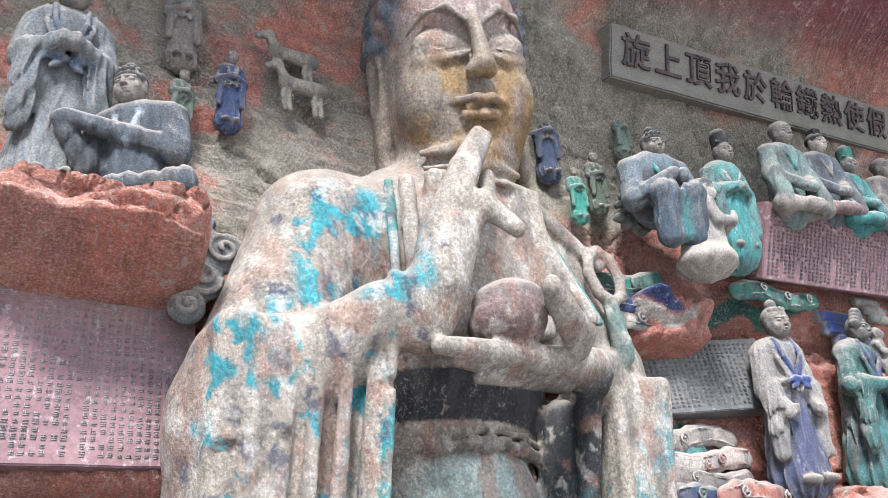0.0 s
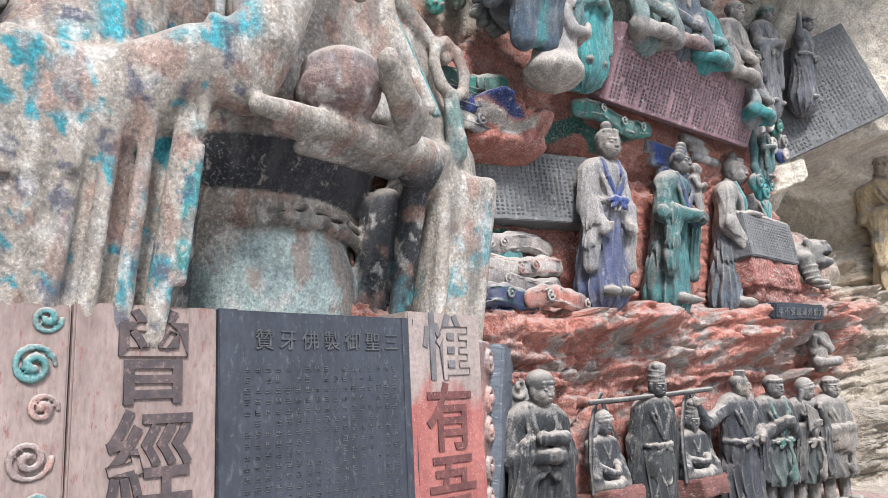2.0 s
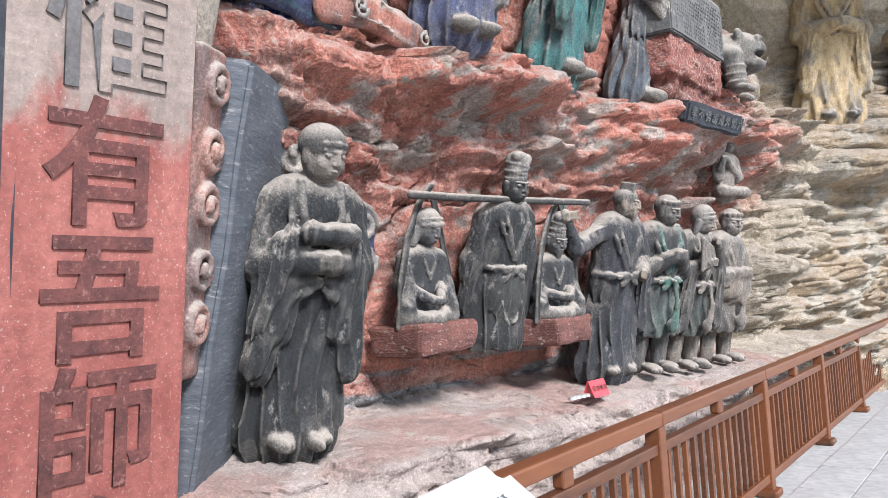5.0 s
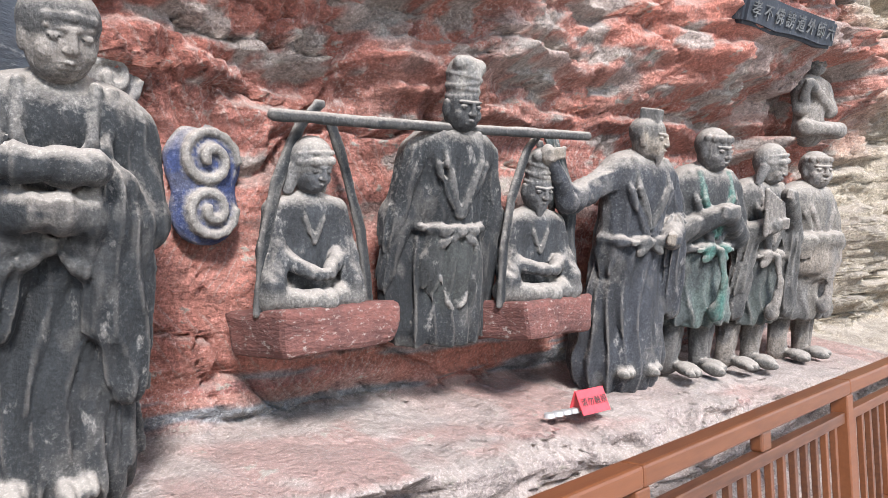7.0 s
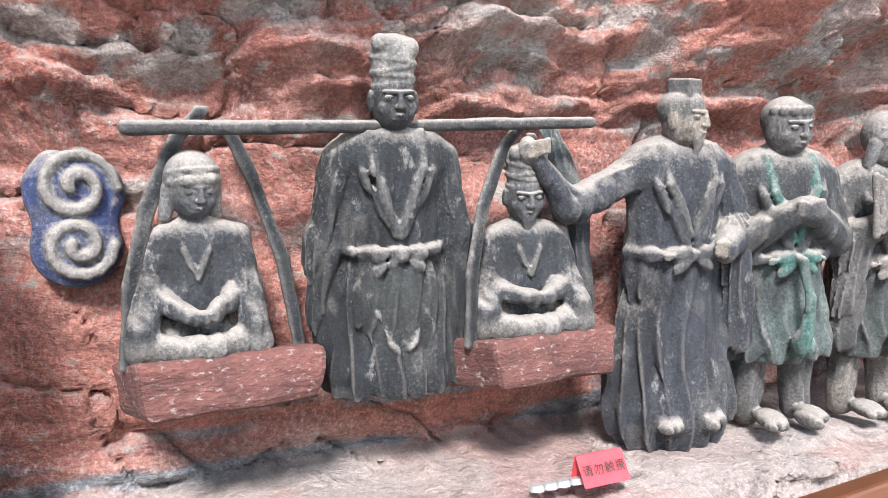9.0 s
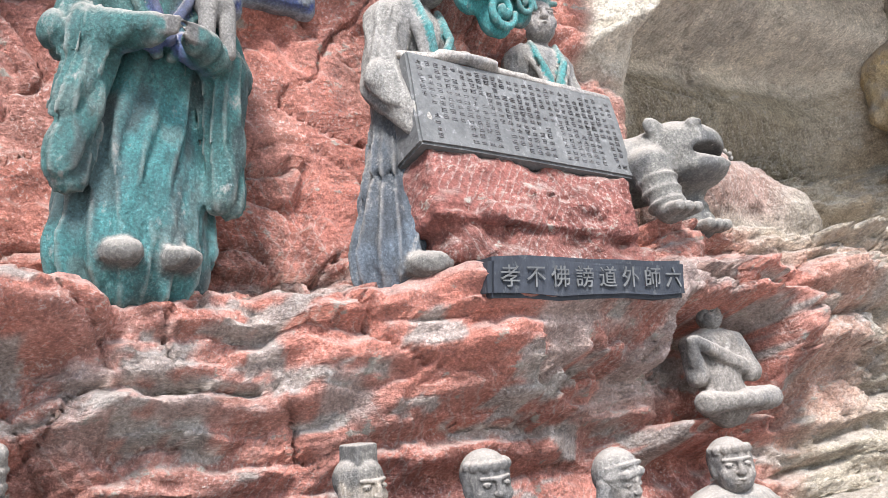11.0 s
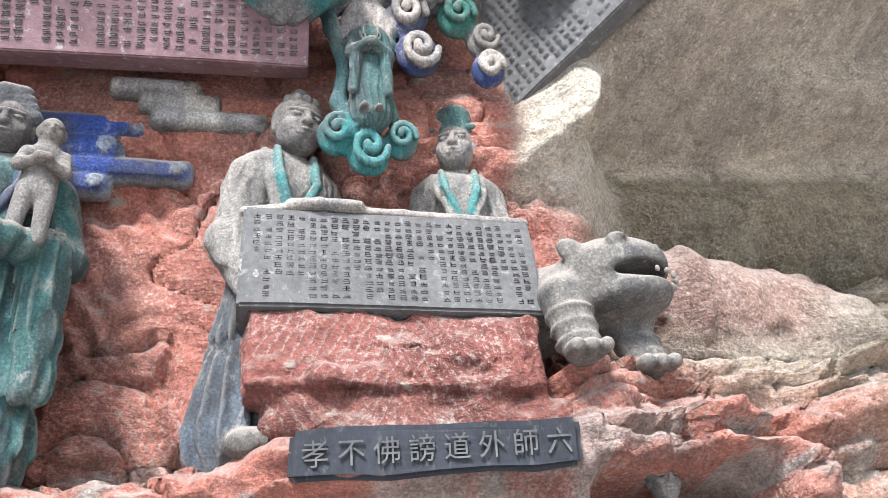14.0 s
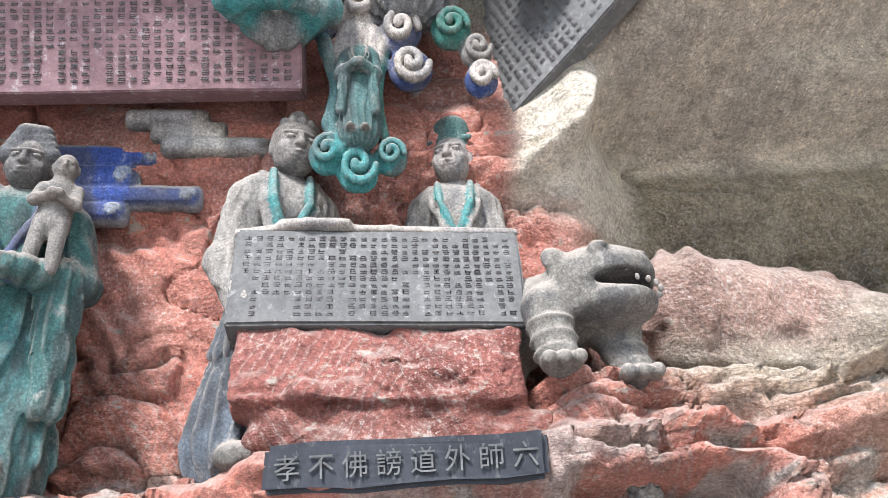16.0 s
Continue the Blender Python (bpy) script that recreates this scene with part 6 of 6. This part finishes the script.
def beast():
    c = Carving()
    g = (0.19, 0.175, 0.15)
    c.cap((-0.30, 0.20, 0.40), (0.04, 0.02, 0.42), 0.21, 0.19, g, 0.08)
    c.ell((0.18, -0.12, 0.46), (0.22, 0.20, 0.17), g, 0.06)
    c.ell((0.27, -0.19, 0.455), (0.145, 0.15, 0.10), g, 0.07)
    c.ell((0.24, -0.18, 0.31), (0.17, 0.16, 0.075), g, 0.04)
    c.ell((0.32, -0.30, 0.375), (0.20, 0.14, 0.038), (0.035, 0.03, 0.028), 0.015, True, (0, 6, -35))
    for i in range(6):
        a = -0.9 + 0.34 * i
        c.ell((0.27 + 0.155 * math.cos(a - 0.5), -0.20 + 0.15 * math.sin(a - 0.5), 0.352), (0.012, 0.012, 0.018), g, 0.004)
    for x, y in ((0.17, -0.31), (0.36, -0.22)):
        c.ell((x, y, 0.53), (0.045, 0.04, 0.038), g, 0.015)
        c.ell((x + 0.012, y - 0.03, 0.53), (0.018, 0.018, 0.018), NEAR_BLACK, 0.004)
    c.ell((0.0, -0.20, 0.555), (0.055, 0.035, 0.065), g, 0.02, False, (0, -30, 0))
    for i in range(5):
        c.cap((0.02 - 0.03 * i, -0.17 + 0.05 * i, 0.55 - 0.015 * i), (-0.02 - 0.03 * i, -0.20 + 0.05 * i, 0.36), 0.026, 0.02, g, 0.015)
    for x, y, lean in ((-0.06, -0.14, 0.02), (0.22, 0.0, 0.08)):
        c.cap((x, y, 0.34), (x + lean, y - 0.04, 0.08), 0.105, 0.082, g, 0.05)
        for i in range(3):
            c.ell((x + lean * (0.4 + 0.25 * i), y - 0.02, 0.24 - 0.07 * i), (0.105, 0.105, 0.022), g, 0.012)
        for i in range(3):
            c.cap((x + lean - 0.05 + 0.05 * i, y - 0.06, 0.05), (x + lean - 0.06 + 0.06 * i, y - 0.15, 0.03), 0.036, 0.03, g, 0.012)
    c.cap((-0.22, 0.18, 0.36), (-0.24, 0.16, 0.06), 0.12, 0.09, g, 0.05)
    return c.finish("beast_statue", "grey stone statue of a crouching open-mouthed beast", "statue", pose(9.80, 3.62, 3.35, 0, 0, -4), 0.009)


beast()


def log_rock():
    c = Carving()
    c.cap((0, 0, 0), (0.85, 0.12, -0.02), 0.33, 0.30, (0.36, 0.22, 0.17), 0.05, 1, False, 6, 0.02)
    c.ell((0.9, -0.02, -0.14), (0.3, 0.26, 0.2), (0.42, 0.35, 0.27), 0.1)
    c.cap((-0.1, -0.1, -0.28), (0.9, -0.08, -0.3), 0.09, 0.08, (0.42, 0.35, 0.27), 0.08)
    return c.finish("rounded_boulder", "rounded reddish boulder in the hollow", "boulder", pose(10.58, 3.98, 3.96, 0, 2, 0), 0.022, ROCK, 0.03)


log_rock()

# seated row under the great characters
seated(1.22, (0.14, 0.17, 0.19), TEAL, SKIN, "topknot", NEAR_BLACK, True, legcol=(0.06, 0.09, 0.12), head=0.10).finish("enthroned_lady_statue", "painted stone statue of a seated lady in dark robes", "statue", stand_at(4.84, 3.50, 5.0, -12, 15), 0.013)
standing(1.22, (0.10, 0.26, 0.24), PALE, SKIN, "crown", NEAR_BLACK, "clasped", skirt=TEAL, wide=1.4, head=0.095).finish("courtier_statue", "painted stone statue of a courtier in turquoise robes", "statue", stand_at(5.66, 3.42, 5.06, -5, 15), 0.012)
seated(1.0, (0.16, 0.22, 0.20), TEAL, SKIN, "cap", ASH, legcol=(0.28, 0.25, 0.215)).finish("seated_elder_statue", "painted stone statue of an elder seated cross-legged", "statue", stand_at(6.38, 3.16, 5.40, -5, 15), 0.014, group="row of seated figures")
seated(0.95, (0.10, 0.12, 0.14), ASH, (0.44, 0.38, 0.32), "box", NEAR_BLACK, legcol=(0.2, 0.13, 0.12)).finish("seated_youth_statue", "painted stone statue of a youth in dark robes", "statue", stand_at(6.98, 3.14, 5.48, -8, 15), 0.014, group="row of seated figures")
seated(0.9, TEAL, (0.10, 0.2, 0.2), SKIN, "crown", GREEN, legcol=TEAL).finish("seated_courtier_statue", "painted stone statue of a seated man in turquoise", "statue", stand_at(7.40, 3.12, 5.44, -5, 15), 0.014, group="row of seated figures")
seated(0.95, MUD, ASH, SKIN, "cap", MUD).finish("seated_elder_statue", "weathered stone statue of an elder seated beside others", "statue", stand_at(8.10, 3.14, 5.44, 0, 14), 0.014, group="row of seated figures")
seated(0.85, (0.20, 0.2, 0.19), TEAL, SKIN, "curls", NEAR_BLACK, legcol=TEAL).finish("seated_youth_statue", "painted stone statue of a youth with turquoise skirt", "statue", stand_at(8.52, 3.20, 5.12, 5, 12), 0.014, group="row of seated figures")
standing(1.35, (0.15, 0.15, 0.15), ASH, SKIN, "cap", GREEN, "clasped", wide=1.25, head=0.08).finish("standing_elder_statue", "grey stone statue of a standing elder", "statue", stand_at(9.15, 3.22, 5.46, 0, 12), 0.016)
standing(1.2, (0.12, 0.12, 0.13), ASH, MUD, "cap", NEAR_BLACK, "point", wide=1.25, head=0.085).finish("standing_elder_statue", "dark stone statue of a bending elder", "statue", stand_at(9.85, 3.0, 5.60, 10, 12), 0.016)


def kneeler():
    c = Carving()
    w = (0.42, 0.37, 0.31)
    c.ell((0, 0.05, 0.08), (0.25, 0.25, 0.09), w, 0.08)
    c.cap((0, 0.05, 0.15), (0.0, 0.02, 0.58), 0.20, 0.14, w, 0.08, 1, False, 8, 0.012)
    c.cap((-0.1, 0, 0.60), (0.1, 0, 0.60), 0.085, 0.085, w, 0.06)
    for q in (-1, 1):
        c.cap((q * 0.15, 0, 0.58), (q * 0.17, -0.08, 0.40), 0.06, 0.055, w, 0.03)
        c.cap((q * 0.17, -0.08, 0.40), (q * 0.02, -0.22, 0.48), 0.05, 0.04, w, 0.03)
    c.ell((0, -0.24, 0.51), (0.035, 0.03, 0.08), w, 0.02)
    face(c, (0, -0.03, 0.80), 0.12, (0.46, 0.40, 0.34))
    headgear(c, (0, -0.03, 0.80), 0.12, "curls", (0.12, 0.12, 0.11))
    return c.finish("kneeling_child_statue", "whitish stone statue of a child kneeling in prayer", "statue", stand_at(5.06, 3.30, 4.70, 50, 10), 0.013)


kneeler()

# ---- upper left ----
standing(1.62, (0.15, 0.165, 0.17), (0.07, 0.10, 0.14), SKIN, "cap", NEAR_BLACK, "clasped", skirt=(0.19, 0.20, 0.20), wide=1.0, head=0.085).finish("father_in_pale_robes_statue", "painted stone statue of a man in pale robes", "statue", stand_at(0.2, 4.0, 4.94, 0, 12), 0.0115)
seated(1.1, (0.07, 0.085, 0.10), (0.35, 0.42, 0.48), SKIN, "topknot", NEAR_BLACK, arms="side", head=0.115).finish("offering_son_statue", "dark blue stone statue of a kneeling man offering food", "statue", stand_at(0.68, 3.78, 4.70, -35, 10), 0.012)
cloud("cloud_relief", "grey stone cloud scrolls below the kneeling man", pose(1.02, 4.05, 4.62), ((0.0, 0.46, 0.12, 1), (0.05, 0.24, 0.12, -1), (0.22, 0.12, 0.14, 1), (0.08, -0.10, 0.14, -1), (0.0, -0.3, 0.10, 1)), (0.17, 0.18, 0.18), ASH)
cloud("cloud_relief", "deep blue painted cloud behind the seated man", pose(0.66, 4.2, 5.62), ((-0.1, 0.0, 0.13, 1), (0.1, 0.02, 0.14, -1), (0.34, -0.35, 0.15, 1), (0.44, -0.55, 0.13, -1)), BLUE, (0.03, 0.07, 0.2))


def relief_figure(label, m, H, robe, hat):
    return standing(H, robe, ASH, MUD, hat, MUD, "clasped", head=0.08).finish("relief_figure_statue", label, "statue", m, 0.014)


relief_figure("small stone relief figure in dark blue robes", stand_at(1.32, 4.12, 5.90, 0, 12), 0.66, (0.04, 0.06, 0.14), "cap")
relief_figure("small weathered stone relief figure", stand_at(0.98, 4.15, 6.45, 0, 8), 0.8, MUD, "cap")
relief_figure("small green stone relief figure", stand_at(0.95, 4.1, 5.72, 20, 8), 0.55, (0.10, 0.15, 0.11), "curls")
relief_figure("small green stone relief figure beside the great head", stand_at(4.55, 3.72, 6.95, 0, 10), 0.6, (0.10, 0.24, 0.18), "topknot")
relief_figure("small weathered stone relief figure beside the great head", stand_at(4.82, 3.70, 6.98, 0, 10), 0.62, MUD, "topknot")
relief_figure("small pale green stone relief figure", stand_at(4.92, 3.62, 6.18, 0, 10), 0.55, (0.16, 0.22, 0.17), "topknot")
relief_figure("small green stone relief figure by a cauldron", stand_at(4.22, 3.75, 5.38, -10, 10), 0.52, (0.04, 0.25, 0.19), "curls")
relief_figure("small dark green stone relief figure by a cauldron", stand_at(4.48, 3.74, 5.52, 0, 10), 0.6, (0.09, 0.12, 0.08), "cap")
relief_figure("dark stone relief figure in worn blue robes", stand_at(4.12, 3.85, 5.90, -10, 10), 0.75, (0.05, 0.07, 0.12), "curls")


def cauldron():
    c = Carving()
    for i in range(26):
        a = i * 2.4
        c.ell((0.16 * math.sqrt(i / 26) * math.cos(a) * 1.3, 0.02, 0.16 * math.sqrt(i / 26) * math.sin(a)), (0.05, 0.06, 0.04), (0.13, 0.15, 0.13), 0.01)
    c.ell((0.02, 0.0, 0.17), (0.18, 0.10, 0.08), (0.16, 0.25, 0.18), 0.01)
    return c.finish("relief_cauldron", "dark green stone cauldron on carved flames", "relief", pose(4.82, 3.66, 5.48, 10), 0.013)


cauldron()


def deer(z, x, hx):
    c = Carving()
    g = (0.33, 0.29, 0.23)
    c.cap((-0.2, 0, 0.3), (0.2, 0, 0.31), 0.085, 0.08, g, 0.04)
    c.cap((0.2, 0, 0.33), (0.3, -0.02, 0.5), 0.06, 0.05, g, 0.03)
    c.cap((0.3, -0.03, 0.5), (0.42, -0.04, 0.44), 0.055, 0.035, g, 0.03)
    for q in (-0.2, -0.13, 0.15, 0.21):
        c.tube([(q, 0, 0.28), (q + 0.02, 0, 0.14), (q, 0, 0.0)], 0.03, g, 0.02)
    return c.finish("relief_animal_statue", "weathered stone relief of a grazing animal", "statue", pose(x, 4.10, z, 12) @ Matrix.Diagonal((0.75 * hx, 0.75, 0.75, 1)), 0.014)


deer(6.20, 1.92, -1)
deer(6.52, 1.86, -1)

# far bay: ochre figures beyond the hollow
for x, z, H in ((13.1, 3.56, 2.3), (14.2, 3.56, 2.3)):
    standing(H, (0.50, 0.37, 0.20), OCHRE, (0.42, 0.36, 0.26), "crown", (0.42, 0.36, 0.26), "clasped", wide=1.2).finish("guardian_statue", "ochre sandstone statue of a standing guardian", "statue", stand_at(x, float(cliff_y(np.array([x]), np.array([z + 0.6]))[0]) - 0.15, z, -50, 6), 0.02)


# ---- banks of carved clouds between the great bust and the upper figures ----
def cloud_bank(label, x0, x1, z, y, col, edge, seed, slope=0.0):
    rnd = random.Random(seed)
    c = Carving()
    n = max(3, int((x1 - x0) / 0.16))
    pts = [(x0 + (x1 - x0) * i / n, -0.02 * math.sin(i * 1.3), 0.035 * math.sin(i * 1.1 + seed) + slope * i / n) for i in range(n + 1)]
    c.tube([(p[0], 0.03, p[2]) for p in pts], 0.088, col, 0.03, 0.5)
    c.tube([(p[0], p[1] - 0.02, p[2] + 0.055) for p in pts], 0.007, edge, 0.012)
    c.tube([(p[0], p[1] - 0.02, p[2] - 0.055) for p in pts], 0.007, edge, 0.012)
    for i in range(n // 2):
        p = pts[rnd.randint(1, n - 1)]
        c.spiral((p[0], -0.04, p[2]), 0.055, edge, 0.009, 1.4, rnd.choice((-1, 1)), 0.008)
    return c.finish("cloud_relief", label, "cloud carving", pose(0, y, z, 8), 0.013)


cloud_bank("pale carved cloud bank with worn green paint", 4.45, 5.75, 3.66, 4.24, (0.33, 0.28, 0.24), (0.42, 0.37, 0.33), 1)
cloud_bank("turquoise painted cloud bank on the rock", 4.45, 5.35, 3.52, 4.28, TEAL, (0.20, 0.25, 0.22), 2)
cloud_bank("whitish carved cloud bank on red rock", 4.9, 5.85, 3.46, 4.24, PALE, (0.36, 0.14, 0.11), 3)
cloud_bank("grey carved cloud bank on the rock", 4.4, 5.8, 3.30, 4.26, (0.26, 0.22, 0.20), (0.36, 0.33, 0.30), 4)
cloud_bank("dark blue painted cloud bank on the ledge", 4.45, 5.3, 3.12, 4.14, (0.03, 0.04, 0.10), (0.05, 0.13, 0.13), 5)
cloud_bank("red and white carved cloud bank along the ledge", 5.2, 6.4, 3.12, 4.06, (0.36, 0.14, 0.10), PALE, 6)
cloud_bank("white painted cloud bank under the boulder", 4.25, 5.0, 4.47, 3.86, PALE, (0.10, 0.11, 0.14), 7, 0.1)
cloud_bank("blue painted cloud bank beside the great bust", 4.25, 4.95, 4.62, 3.80, BLUE, (0.08, 0.11, 0.16), 8, 0.1)
cloud_bank("green painted cloud bank beside the great bust", 4.25, 4.9, 4.78, 3.76, GREEN, (0.06, 0.12, 0.1), 9, 0.08)
cloud_bank("green painted cloud bank over the lady", 5.75, 6.9, 4.82, 3.60, GREEN, (0.20, 0.26, 0.23), 12)


def flat_cloud(label, bars, col, edge):
    """A painted cloud in flat rounded tongues with a pale rim: (x0, x1, z0, z1) each."""
    c = Carving()
    z_mid = sum(b[2] + b[3] for b in bars) / (2 * len(bars))
    for x0, x1, z0, z1 in bars:
        x, z, hx, hz = (x0 + x1) / 2, (z0 + z1) / 2 - z_mid, (x1 - x0) / 2, (z1 - z0) / 2
        c.bar((x, 0.03, z), (hx + 0.018, 0.05, hz + 0.018), 0.04, edge, 0.015)
    for x0, x1, z0, z1 in bars:
        x, z, hx, hz = (x0 + x1) / 2, (z0 + z1) / 2 - z_mid, (x1 - x0) / 2, (z1 - z0) / 2
        c.bar((x, 0.01, z), (hx, 0.05, hz), 0.035, col, 0.012)
        c.spiral((x1 - hz, -0.035, z), hz * 0.7, edge, 0.008, 1.3, 1, 0.006)
    x_mid = (bars[0][0] + bars[-1][1]) / 2
    y = float(cliff_y(np.array([x_mid]), np.array([z_mid]))[0])
    return c.finish("cloud_relief", label, "cloud carving", pose(0, y - 0.03, z_mid, 14), 0.011)


flat_cloud("deep blue painted cloud tongues on the red wall", ((7.15, 7.92, 4.74, 4.86), (7.25, 7.78, 4.62, 4.75), (7.40, 8.10, 4.53, 4.63), (7.40, 7.74, 4.44, 4.54)), (0.022, 0.06, 0.26), (0.30, 0.33, 0.36))
flat_cloud("whitish carved cloud tongues on the red wall", ((7.72, 8.12, 4.92, 5.00), (7.86, 8.22, 4.84, 4.93), (7.92, 8.46, 4.76, 4.84)), (0.58, 0.54, 0.48), (0.26, 0.24, 0.20))


# ---- paving slabs of the walk ----
def paving():
    ground = bpy.data.objects["ground"]
    bm = box_bm(0, 0, 0, 0.79, 0.39, 0.024, 0.004)
    me = bpy.data.meshes.new("paving_slab")
    bm.to_mesh(me)
    bm.free()
    me.materials.append(PAVING)
    rnd = random.Random(8)
    for j in range(8):
        for i in range(17):
            ob = new("paving_slab", me)
            ob.parent = ground
            ob.location = (5.4 + 0.8 * i + 0.4 * (j % 2), 2.85 - 0.4 * j, 0.004 + rnd.uniform(-0.002, 0.003))


paving()
